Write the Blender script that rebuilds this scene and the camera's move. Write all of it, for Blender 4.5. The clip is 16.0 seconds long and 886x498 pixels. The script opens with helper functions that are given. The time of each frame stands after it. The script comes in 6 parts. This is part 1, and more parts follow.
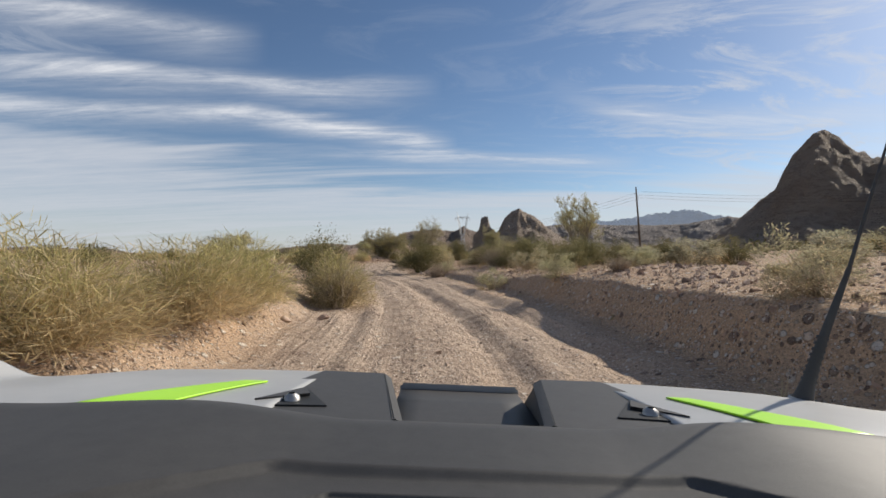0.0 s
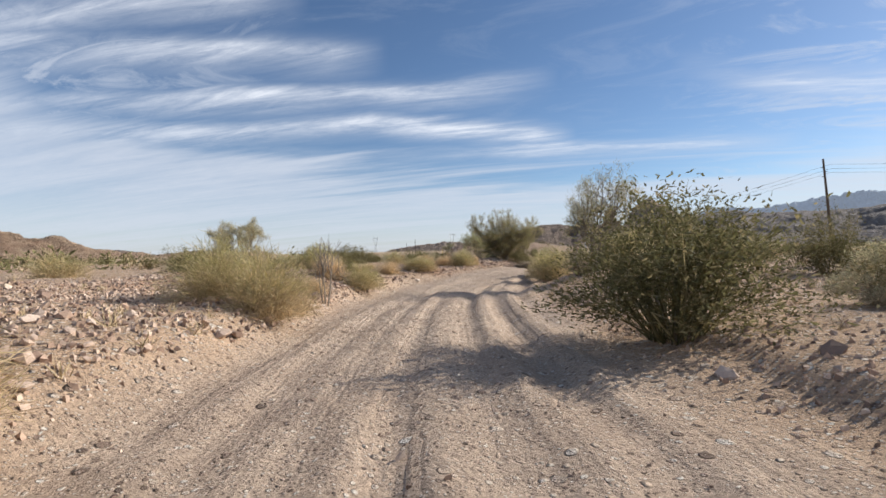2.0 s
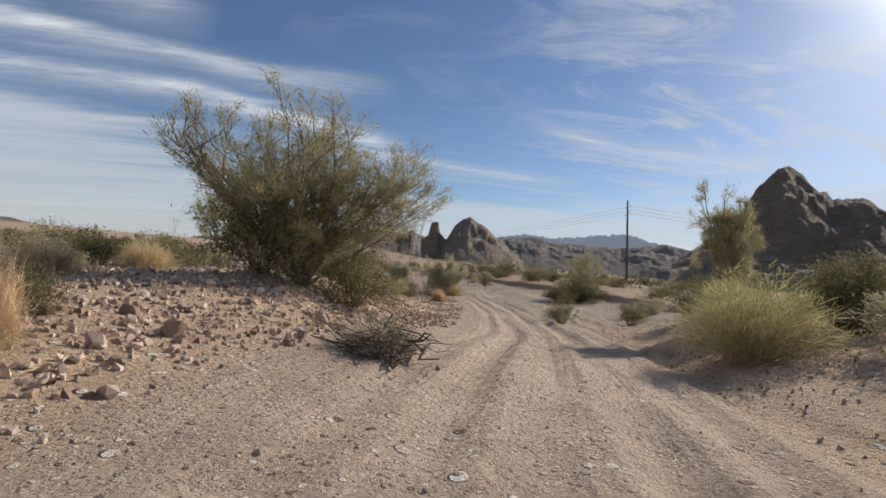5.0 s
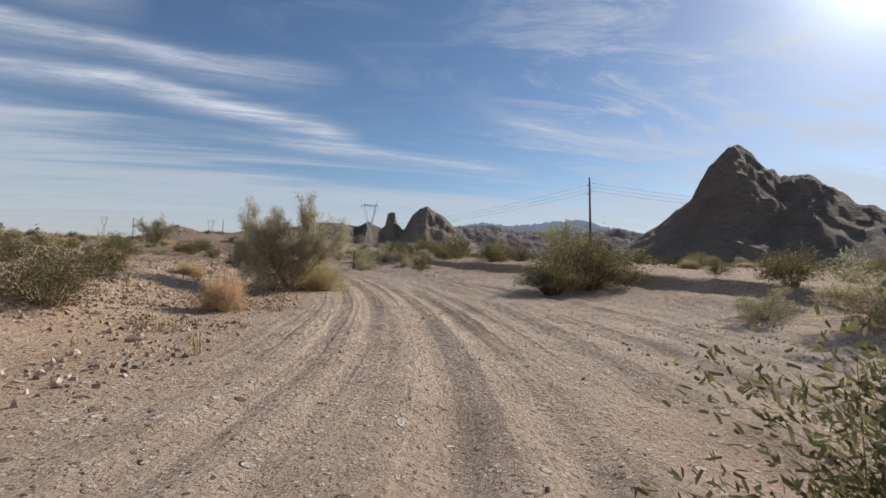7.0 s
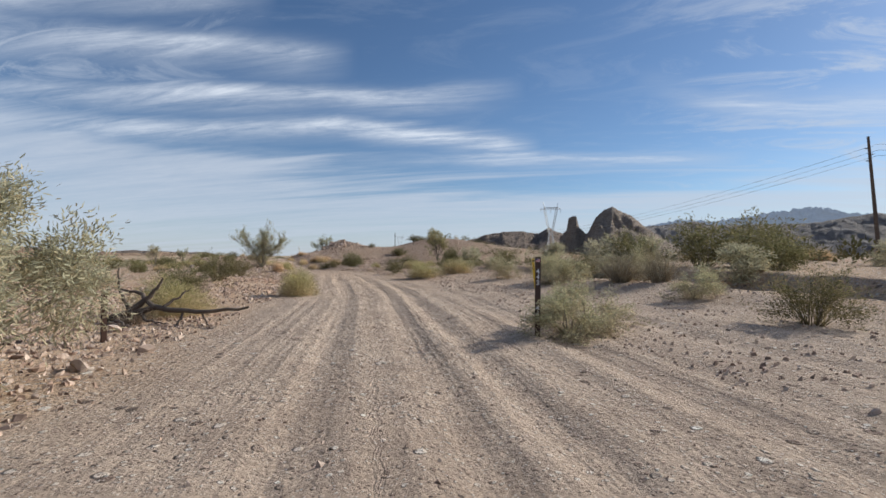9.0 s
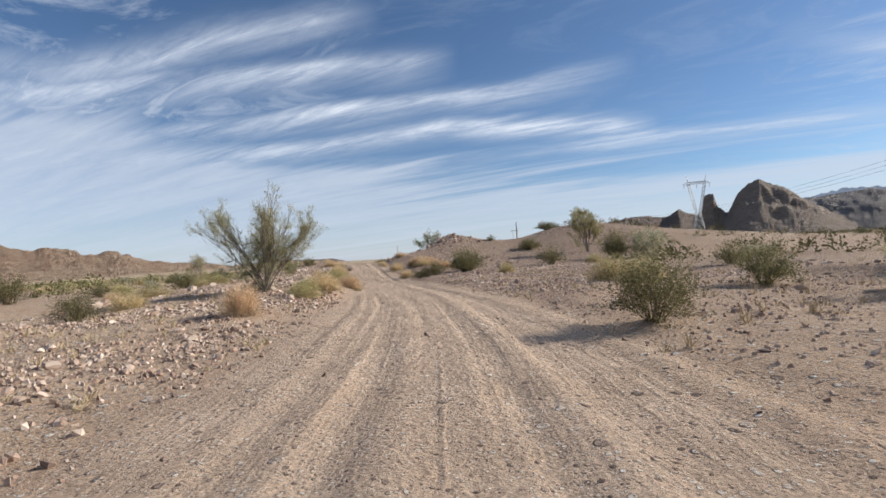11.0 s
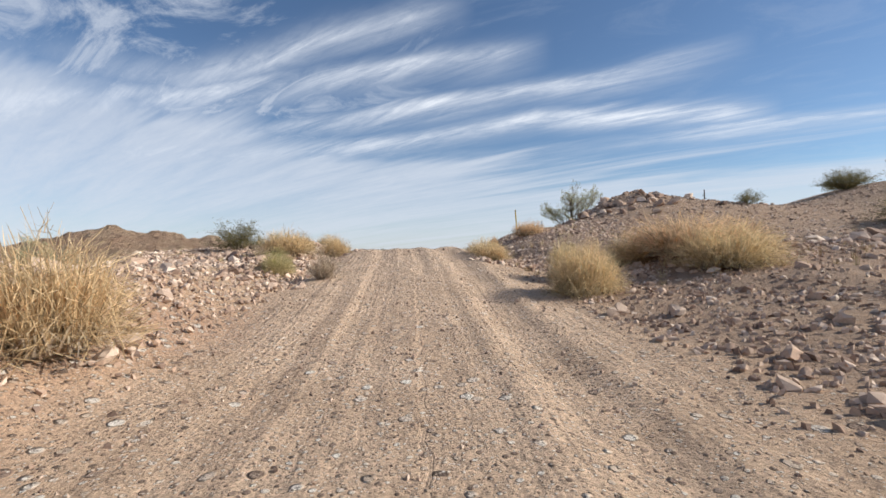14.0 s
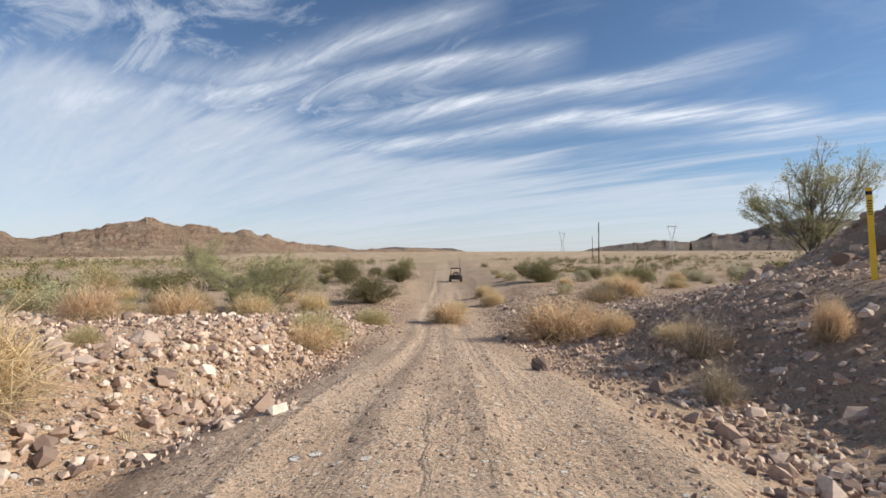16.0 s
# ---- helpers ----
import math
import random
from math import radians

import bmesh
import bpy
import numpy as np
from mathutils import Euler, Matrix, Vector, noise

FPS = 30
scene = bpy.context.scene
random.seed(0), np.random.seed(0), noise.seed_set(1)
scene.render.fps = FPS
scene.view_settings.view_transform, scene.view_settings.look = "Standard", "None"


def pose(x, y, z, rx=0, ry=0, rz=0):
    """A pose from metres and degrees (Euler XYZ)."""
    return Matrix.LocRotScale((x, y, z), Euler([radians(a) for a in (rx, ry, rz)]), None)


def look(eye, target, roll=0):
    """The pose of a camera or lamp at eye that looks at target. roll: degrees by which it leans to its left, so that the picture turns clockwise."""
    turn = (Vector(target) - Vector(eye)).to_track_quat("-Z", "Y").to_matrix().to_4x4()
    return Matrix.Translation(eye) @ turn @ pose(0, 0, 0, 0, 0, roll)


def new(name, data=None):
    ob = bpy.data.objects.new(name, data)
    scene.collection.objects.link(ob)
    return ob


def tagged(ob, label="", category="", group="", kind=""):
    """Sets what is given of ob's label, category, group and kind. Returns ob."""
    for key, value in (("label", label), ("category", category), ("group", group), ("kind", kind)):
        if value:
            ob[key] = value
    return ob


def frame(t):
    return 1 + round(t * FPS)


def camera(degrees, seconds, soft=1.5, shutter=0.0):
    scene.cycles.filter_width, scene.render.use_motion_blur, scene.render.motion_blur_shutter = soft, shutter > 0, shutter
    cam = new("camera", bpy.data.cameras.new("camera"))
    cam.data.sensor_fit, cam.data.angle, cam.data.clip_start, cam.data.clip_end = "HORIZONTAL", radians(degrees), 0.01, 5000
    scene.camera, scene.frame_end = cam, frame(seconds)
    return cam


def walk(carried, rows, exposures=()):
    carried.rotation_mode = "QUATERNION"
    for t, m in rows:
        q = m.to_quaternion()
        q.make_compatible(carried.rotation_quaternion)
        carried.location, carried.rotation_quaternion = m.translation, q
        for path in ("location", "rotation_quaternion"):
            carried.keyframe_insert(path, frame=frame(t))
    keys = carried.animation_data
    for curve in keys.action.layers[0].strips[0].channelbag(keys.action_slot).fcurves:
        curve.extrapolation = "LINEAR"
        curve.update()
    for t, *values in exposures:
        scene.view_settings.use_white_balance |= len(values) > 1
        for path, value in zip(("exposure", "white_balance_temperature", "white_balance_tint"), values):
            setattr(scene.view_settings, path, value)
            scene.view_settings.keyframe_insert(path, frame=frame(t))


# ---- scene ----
# ---- camera ----
cam = camera(87.6, 16.0, soft=1.6)


def ride(t, x, y, z, yaw, pitch, roll):
    a, b = radians(yaw), radians(pitch)
    eye = Vector((x, y, z))
    return t, look(eye, eye + Vector((-math.sin(a) * math.cos(b), math.cos(a) * math.cos(b), math.sin(b))), roll)


walk(cam, [
    ride(0.0, 0.00, 0.00, 0.00, 0.00, 0.40, 0.00),
    ride(0.5, 0.04, 6.22, 0.04, 2.81, 0.22, -0.81),
    ride(1.0, -0.54, 12.12, 0.06, 6.40, 0.09, -1.34),
    ride(1.5, -1.50, 17.58, 0.02, 10.42, 0.16, -1.55),
    ride(2.0, -2.89, 22.88, 0.02, 14.55, 0.17, -1.19),
    ride(2.5, -4.48, 28.09, -0.01, 14.76, 0.02, -0.73),
    ride(3.0, -5.70, 33.00, -0.06, 13.61, -0.43, 0.27),
    ride(3.5, -6.55, 37.46, -0.11, 10.18, -0.65, 2.02),
    ride(4.0, -6.80, 41.48, -0.14, 5.57, -0.31, 3.17),
    ride(4.5, -6.50, 45.38, -0.08, -0.26, 0.30, 4.24),
    ride(5.0, -5.60, 49.55, -0.02, -6.80, 1.28, 5.07),
    ride(5.2, -5.12, 51.45, -0.02, -9.10, 1.38, 5.00),
    ride(6.3, -1.05, 62.90, -0.80, -14.00, 0.90, 3.60),
    ride(7.3, 1.72, 74.30, -1.52, -10.20, 0.31, 2.54),
    ride(7.5, 2.09, 77.00, -1.56, -8.88, 0.31, 2.34),
    ride(8.0, 2.64, 83.77, -1.62, -4.26, 0.38, 1.82),
    ride(8.5, 2.46, 90.20, -1.58, 2.43, 0.55, 0.81),
    ride(9.0, 1.54, 96.90, -1.56, 10.26, 0.87, 0.05),
    ride(9.2, 1.02, 99.35, -1.54, 13.01, 0.87, -0.25),
    ride(10.3, -4.30, 113.30, -1.55, 21.00, 0.80, -2.30),
    ride(11.3, -10.10, 126.20, -1.58, 26.30, 0.75, -3.60),
    ride(11.5, -11.40, 128.84, -1.58, 28.02, 0.75, -3.63),
    ride(12.0, -15.22, 135.59, -1.64, 31.54, 0.87, -3.71),
    ride(12.5, -19.60, 142.02, -1.86, 32.48, 0.38, -2.78),
    ride(13.0, -24.00, 148.40, -2.09, 33.64, 0.08, -2.57),
    ride(13.5, -28.34, 154.65, -2.26, 34.39, 0.04, -2.03),
    ride(14.0, -32.60, 160.42, -2.25, 34.97, 0.38, -1.65),
    ride(14.5, -36.64, 165.45, -1.86, 35.59, 0.86, -1.29),
    ride(15.0, -40.42, 170.10, -1.12, 36.58, 0.70, -1.10),
    ride(15.5, -43.72, 173.95, -0.62, 37.75, 0.67, -0.59),
    ride(16.0, -46.56, 177.09, -0.70, 38.96, 0.30, -0.21),
], exposures=((0.0, -0.04, 6450, 10), (1.0, 0.08, 6300, 10), (2.5, 0.20, 6150, 10), (3.5, 0.22, 6300, 10), (4.3, 0.12, 6350, 10), (5.0, -0.13, 6300, 10), (7.5, -0.18, 6150, 9), (8.4, -0.05, 6120, 9), (9.0, -0.06, 5920, 8), (11.5, 0.12, 5980, 9), (13.0, 0.19, 6150, 9), (16.0, 0.20, 6200, 9)))

# ---- world and sun ----
SUN_AZ, SUN_EL = radians(57.0), radians(29.0)   # azimuth clockwise from +y
SUN_WAY = Vector((math.sin(SUN_AZ) * math.cos(SUN_EL), math.cos(SUN_AZ) * math.cos(SUN_EL), math.sin(SUN_EL)))


class Nodes:
    """Short spelling for building node trees."""

    def __init__(self, tree):
        self.tree = tree
        tree.nodes.clear()

    def add(self, kind):
        return self.tree.nodes.new(kind)

    def link(self, a, b):
        self.tree.links.new(a, b)

    def put(self, socket, value):
        if isinstance(value, bpy.types.NodeSocket):
            self.link(value, socket)
        else:
            socket.default_value = value

    def math(self, op, a, b=0.0, c=0.0, clamp=False):
        n = self.add("ShaderNodeMath")
        n.operation, n.use_clamp = op, clamp
        for s, v in zip(n.inputs, (a, b, c)):
            self.put(s, v)
        return n.outputs[0]

    def noise(self, vec, scale, detail=4.0, rough=0.55, distort=0.0, lac=2.0):
        n = self.add("ShaderNodeTexNoise")
        if vec is not None:
            self.link(vec, n.inputs["Vector"])
        n.inputs["Scale"].default_value, n.inputs["Detail"].default_value = scale, detail
        n.inputs["Roughness"].default_value, n.inputs["Distortion"].default_value = rough, distort
        n.inputs["Lacunarity"].default_value = lac
        return n.outputs["Fac"]

    def ramp(self, fac, *stops, smooth=False):
        n = self.add("ShaderNodeValToRGB")
        n.color_ramp.interpolation = "EASE" if smooth else "LINEAR"
        while len(n.color_ramp.elements) < len(stops):
            n.color_ramp.elements.new(0.5)
        for e, (at, col) in zip(n.color_ramp.elements, stops):
            e.position = at
            e.color = (col, col, col, 1) if isinstance(col, (int, float)) else (*col, 1)
        self.link(fac, n.inputs[0])
        return n.outputs[0]

    def mix(self, fac, a, b, blend="MIX"):
        n = self.add("ShaderNodeMix")
        n.data_type, n.blend_type = "RGBA", blend
        self.put(n.inputs[0], fac)
        for s, v in ((n.inputs[6], a), (n.inputs[7], b)):
            self.put(s, (*v, 1) if isinstance(v, tuple) and len(v) == 3 else v)
        return n.outputs[2]

    def mapping(self, vec, scale=(1, 1, 1), rot=(0, 0, 0), loc=(0, 0, 0)):
        n = self.add("ShaderNodeMapping")
        self.link(vec, n.inputs[0])
        n.inputs["Scale"].default_value, n.inputs["Rotation"].default_value, n.inputs["Location"].default_value = scale, rot, loc
        return n.outputs[0]


world = bpy.data.worlds.new("desert_sky")
scene.world = world
world.use_nodes = True
k = Nodes(world.node_tree)
sky = k.add("ShaderNodeTexSky")
sky.sky_type, sky.sun_disc, sky.sun_elevation, sky.sun_rotation = "NISHITA", False, SUN_EL, SUN_AZ
sky.altitude, sky.air_density, sky.dust_density, sky.ozone_density = 250.0, 0.95, 0.35, 3.4
way_in = k.add("ShaderNodeTexCoord").outputs["Generated"]
sep = k.add("ShaderNodeSeparateXYZ")
k.link(way_in, sep.inputs[0])
lift = k.math("ADD", k.math("MAXIMUM", sep.outputs[2], 0.0), 0.10)
flat = k.add("ShaderNodeCombineXYZ")
k.link(k.math("DIVIDE", sep.outputs[0], lift), flat.inputs[0])
k.link(k.math("DIVIDE", sep.outputs[1], lift), flat.inputs[1])
az = k.math("MULTIPLY", k.math("ARCTAN2", k.math("MULTIPLY", sep.outputs[0], -1.0), sep.outputs[1]), 57.2958)
el = k.math("MULTIPLY", k.math("ARCSINE", sep.outputs[2]), 57.2958)
along = k.math("MULTIPLY_ADD", az, 1 / 160, 60 / 160)
# cirrus: drawn-out grain for streaks, finer grain for wisps
streak = k.noise(k.mapping(flat.outputs[0], (0.16, 1.15, 1), (0, 0, radians(-6)), (0.4, 0.2, 0)), 1.6, 7, 0.58, 0.55)
fine = k.noise(k.mapping(flat.outputs[0], (0.42, 2.6, 1), (0, 0, radians(4)), (3, 1, 0)), 1.9, 8, 0.66, 1.1)
wisp = k.noise(k.mapping(flat.outputs[0], (0.9, 1.6, 1), (0, 0, radians(-32)), (5, 2, 0)), 1.4, 8, 0.68, 1.6)
curl = k.noise(k.mapping(flat.outputs[0], (1.5, 4.6, 1), (0, 0, radians(9)), (2, 6, 0)), 2.4, 7, 0.72, 1.3)
fine = k.math("ADD", k.math("MULTIPLY", fine, 0.68), k.math("MULTIPLY", curl, 0.32))
warp = k.math("MULTIPLY_ADD", k.noise(k.mapping(flat.outputs[0], (0.35, 1.2, 1)), 2.2, 5, 0.6, 0.4), 3.0, -1.5)


def cloud_band(line, power, wide_up, wide_down):
    """One long cirrus streak: its height and its strength by azimuth, both in degrees."""
    mid = k.math("MULTIPLY", k.ramp(along, *[((a + 60) / 160, e / 40) for a, e in sorted(line)]), 40.0)
    off = k.math("ADD", k.math("SUBTRACT", el, mid), warp)
    wide = k.math("MULTIPLY_ADD", k.math("GREATER_THAN", off, 0.0), wide_up - wide_down, wide_down)
    q = k.math("DIVIDE", off, wide)
    core = k.math("EXPONENT", k.math("MULTIPLY", k.math("MULTIPLY", q, q), -1.0))
    grain = k.ramp(fine, (0.30, 0.15), (0.62, 1.0))
    return k.math("MULTIPLY", k.math("MULTIPLY", core, grain), k.ramp(along, *[((a + 60) / 160, s) for a, s in sorted(power)]))


bands = [
    cloud_band(((-1, 13.4), (12, 15), (23, 15.9), (37, 14), (50, 12.4), (72, 11)), ((-2, 0), (3, 1), (28, 0.95), (50, 0.7), (75, 0.3)), 1.0, 1.7),
    cloud_band(((1, 19.8), (13, 19), (25, 19.3), (38, 17.7), (50, 15.4), (65, 13.5)), ((0, 0), (7, 0.6), (16, 0.9), (35, 0.95), (58, 0.6), (70, 0)), 0.8, 1.8),
    cloud_band(((22, 23.3), (35, 23), (51, 20.5), (64, 17.5), (78, 15)), ((21, 0), (28, 0.8), (40, 0.95), (66, 0.8), (90, 0.4)), 1.2, 2.4),
    cloud_band(((15, 11.6), (-3, 11.9), (-22, 10.4)), ((-24, 0), (-16, 0.75), (4, 0.8), (16, 0.3)), 0.7, 1.1),
    cloud_band(((-12, 19.4), (-20, 16), (-28, 14), (-36, 12.5), (-46, 11.5)), ((-52, 0), (-40, 0.6), (-24, 0.75), (-12, 0)), 1.6, 1.2),
    cloud_band(((34, 27.8), (48, 25), (64, 19)), ((30, 0), (38, 0.75), (60, 0.8), (76, 0.2)), 1.6, 2.2),
]
strips_of_cloud = bands[0]
for more in bands[1:]:
    strips_of_cloud = k.math("MAXIMUM", strips_of_cloud, more)
# a thin veil low down, higher on the open side
brow = k.math("MULTIPLY_ADD", k.math("MAXIMUM", k.math("MINIMUM", k.math("SUBTRACT", az, 22.0), 48.0), 0.0), 0.17, 11.5)
veil_in = k.math("ADD", k.math("MULTIPLY", k.math("SUBTRACT", brow, el), 0.10), k.math("MULTIPLY_ADD", streak, 1.9, -0.93))
veil = k.math("MULTIPLY", k.ramp(veil_in, (0.0, 0.0), (0.55, 0.86), smooth=True), k.math("MULTIPLY_ADD", k.ramp(k.math("ADD", k.math("MULTIPLY", fine, 0.5), k.math("MULTIPLY", streak, 0.5)), (0.40, 0.0), (0.58, 1.0)), 0.36, 0.64))
thin = k.math("MULTIPLY", k.ramp(wisp, (0.45, 0.0), (0.68, 0.8), smooth=True), k.ramp(along, (0.0, 1.0), (0.19, 0.85), (0.31, 0.12), (0.55, 0.10), (0.70, 0.8), (1.0, 0.9)))
cloud = k.math("MAXIMUM", k.math("MAXIMUM", strips_of_cloud, veil), thin)
white = k.mix(k.ramp(strips_of_cloud, (0.3, 0.0), (0.9, 1.0)), (6.7, 7.0, 7.6), (9.0, 9.1, 9.4))
mixed = k.mix(k.math("MULTIPLY", cloud, 0.93), sky.outputs[0], white)
# the sun's aureole, seen through the thin cirrus
toward_sun = k.add("ShaderNodeVectorMath")
toward_sun.operation = "DOT_PRODUCT"
k.link(way_in, toward_sun.inputs[0])
toward_sun.inputs[1].default_value = SUN_WAY
short = k.math("SUBTRACT", toward_sun.outputs["Value"], 1.0)
glow = k.math("ADD", k.math("MULTIPLY", k.math("EXPONENT", k.math("MULTIPLY", short, 170.0)), 16.0), k.math("MULTIPLY", k.math("EXPONENT", k.math("MULTIPLY", short, 22.0)), 1.3))
halo = k.add("ShaderNodeCombineColor")
for socket, share in zip(halo.inputs, (1.0, 0.985, 0.95)):
    k.link(k.math("MULTIPLY", glow, share), socket)
mixed = k.mix(1.0, mixed, halo.outputs[0], "ADD")
back = k.add("ShaderNodeBackground")
k.link(mixed, back.inputs[0])
back.inputs[1].default_value = 0.092
k.link(back.outputs[0], k.add("ShaderNodeOutputWorld").inputs[0])

sun = new("sun", bpy.data.lights.new("sun", "SUN"))
sun.data.energy, sun.data.angle, sun.data.color = 5.0, radians(0.6), (1.0, 0.915, 0.785)
sun.matrix_world = look(SUN_WAY * 100, (0, 0, 0))


# ---- materials ----
def surface(name, build, rough=0.9, metal=0.0, spec=0.3):
    """A principled material; build(k, bsdf, coordinates) wires its colour and relief."""
    m = bpy.data.materials.new(name)
    m.use_nodes = True
    k = Nodes(m.node_tree)
    b = k.add("ShaderNodeBsdfPrincipled")
    b.inputs["Roughness"].default_value, b.inputs["Metallic"].default_value = rough, metal
    b.inputs["Specular IOR Level"].default_value = spec
    build(k, b, k.add("ShaderNodeTexCoord").outputs["Object"])
    k.link(b.outputs[0], k.add("ShaderNodeOutputMaterial").inputs[0])
    return m


def relief(k, b, height, strength, distance):
    n = k.add("ShaderNodeBump")
    n.inputs["Strength"].default_value, n.inputs["Distance"].default_value = strength, distance
    k.link(height, n.inputs["Height"])
    k.link(n.outputs[0], b.inputs["Normal"])


def grainy(c1, c2, scale=8.0, bump=0.3, size=0.01, big=0.4, island=0.0, each=0.0, c3=None):
    """Two colours mixed at two scales, with grain; island and each vary pieces and objects."""
    def build(k, b, at):
        n1, n2 = k.noise(at, scale, 6, 0.65), k.noise(at, scale * big * 0.25, 3, 0.5)
        fac = k.ramp(k.math("ADD", k.math("MULTIPLY", n1, 0.6), k.math("MULTIPLY", n2, 0.5)), (0.38, 0.0), (0.72, 1.0))
        col = k.mix(fac, c1, c2)
        if c3:
            col = k.mix(k.ramp(k.noise(at, scale * 0.6, 5, 0.6), (0.56, 0.0), (0.66, 1.0)), col, c3)
        shift = None
        if island:
            shift = k.math("MULTIPLY_ADD", k.add("ShaderNodeNewGeometry").outputs["Random Per Island"], island * 2, 1 - island)
        if each:
            s2 = k.math("MULTIPLY_ADD", k.add("ShaderNodeObjectInfo").outputs["Random"], each * 2, 1 - each)
            shift = k.math("MULTIPLY", shift, s2) if shift else s2
        if shift:
            hsv = k.add("ShaderNodeHueSaturation")
            k.link(shift, hsv.inputs["Value"])
            k.link(col, hsv.inputs["Color"])
            col = hsv.outputs[0]
        k.link(col, b.inputs["Base Color"])
        if bump:
            relief(k, b, n1, bump, size)
    return build


# ---- lie of the land ----
# terrain begin
ROAD = np.array([
    (0.3, -40, -1.40), (0.1, -10, -1.40), (0.0, 6.3, -1.38), (-0.54, 12.1, -1.36), (-1.5, 17.5, -1.40), (-2.9, 22.9, -1.40),
    (-4.5, 28.1, -1.42), (-5.7, 33, -1.46), (-6.55, 37.5, -1.50), (-6.8, 41.5, -1.53), (-6.5, 45.4, -1.50), (-5.2, 51.0, -1.42),
    (-0.8, 63.3, -2.2), (2.1, 77, -2.96), (2.64, 83.8, -3.03), (2.48, 90, -3.0), (1.54, 96.9, -2.97), (-4.2, 113, -2.96),
    (-11.4, 128.8, -2.98), (-15.2, 135.6, -3.05), (-24, 148.4, -3.50), (-32.6, 160.4, -3.68), (-36.6, 165.4, -3.32),
    (-40.4, 170.1, -2.52), (-43.7, 174, -2.05), (-46.6, 177.1, -2.12), (-49.5, 180.6, -2.18), (-52.2, 184.0, -2.85), (-57, 190, -3.6), (-70, 206, -4.5), (-190, 354, -5.4)])


def _way():
    d = np.r_[0, np.cumsum(np.hypot(*(ROAD[1:, :2] - ROAD[:-1, :2]).T))]
    s = np.arange(0, d[-1], 0.5)
    p = np.stack([np.interp(s, d, ROAD[:, i]) for i in range(3)], 1)
    pad = np.pad(p, ((6, 6), (0, 0)), mode="edge")
    w = np.hanning(15)[1:-1]
    p[6:-6] = np.stack([np.convolve(pad[:, i], w / w.sum(), "valid") for i in range(3)], 1)[6:-6]
    return s, p


WAY_S, WAY_P = _way()


def hash2(i, j, seed):
    n = (i * 374761393 + j * 668265263 + seed * 974634777) & 0xFFFFFFFF
    n = ((n ^ (n >> 13)) * 1274126177) & 0xFFFFFFFF
    return ((n ^ (n >> 16)) & 0xFFFF) / 65535.0


def vnoise(x, y, seed=0):
    """Smooth value noise in 0..1 for arrays."""
    i, j = np.floor(x).astype(np.int64), np.floor(y).astype(np.int64)
    u, v = x - i, y - j
    u, v = u * u * (3 - 2 * u), v * v * (3 - 2 * v)
    a, b, c, d = hash2(i, j, seed), hash2(i + 1, j, seed), hash2(i, j + 1, seed), hash2(i + 1, j + 1, seed)
    return (a * (1 - u) + b * u) * (1 - v) + (c * (1 - u) + d * u) * v


def fbm(x, y, octaves=4, seed=0, gain=0.5):
    total, amp, norm = 0.0, 1.0, 0.0
    for o in range(octaves):
        total = total + amp * vnoise(x * 2.0 ** o + 17.3 * o, y * 2.0 ** o - 9.1 * o, seed + o)
        norm += amp
        amp *= gain
    return total / norm


def step(a, b, v):
    w = np.clip((v - a) / (b - a), 0, 1)
    return w * w * (3 - 2 * w)


def on_road(x, y):
    """Distance along the track and to its right, for arrays of places."""
    x, y = np.atleast_1d(np.asarray(x, float)), np.atleast_1d(np.asarray(y, float))
    s, d = np.zeros(x.shape), np.zeros(x.shape)
    q = WAY_P[:, :2]
    tan = np.gradient(q, axis=0)
    tan /= np.linalg.norm(tan, axis=1, keepdims=True)
    for k0 in range(0, x.size, 20000):
        px, py = x.ravel()[k0:k0 + 20000], y.ravel()[k0:k0 + 20000]
        best = ((px[:, None] - q[None, ::4, 0]) ** 2 + (py[:, None] - q[None, ::4, 1]) ** 2).argmin(1) * 4
        near = np.clip(best[:, None] + np.arange(-4, 5)[None], 0, len(q) - 1)
        dd = (px[:, None] - q[near, 0]) ** 2 + (py[:, None] - q[near, 1]) ** 2
        n = near[np.arange(len(px)), dd.argmin(1)]
        ox, oy = px - q[n, 0], py - q[n, 1]
        along = ox * tan[n, 0] + oy * tan[n, 1]
        s.ravel()[k0:k0 + 20000] = WAY_S[n] + np.clip(along, -0.3, 0.3)
        d.ravel()[k0:k0 + 20000] = np.sign(ox * tan[n, 1] - oy * tan[n, 0]) * np.hypot(ox, oy)
    return s, d


S0 = 40.0   # distance along the track at the ride's start


def bump(x, y, cx, cy, sx, sy, amp):
    return amp * np.exp(-((x - cx) / sx) ** 2 - ((y - cy) / sy) ** 2)


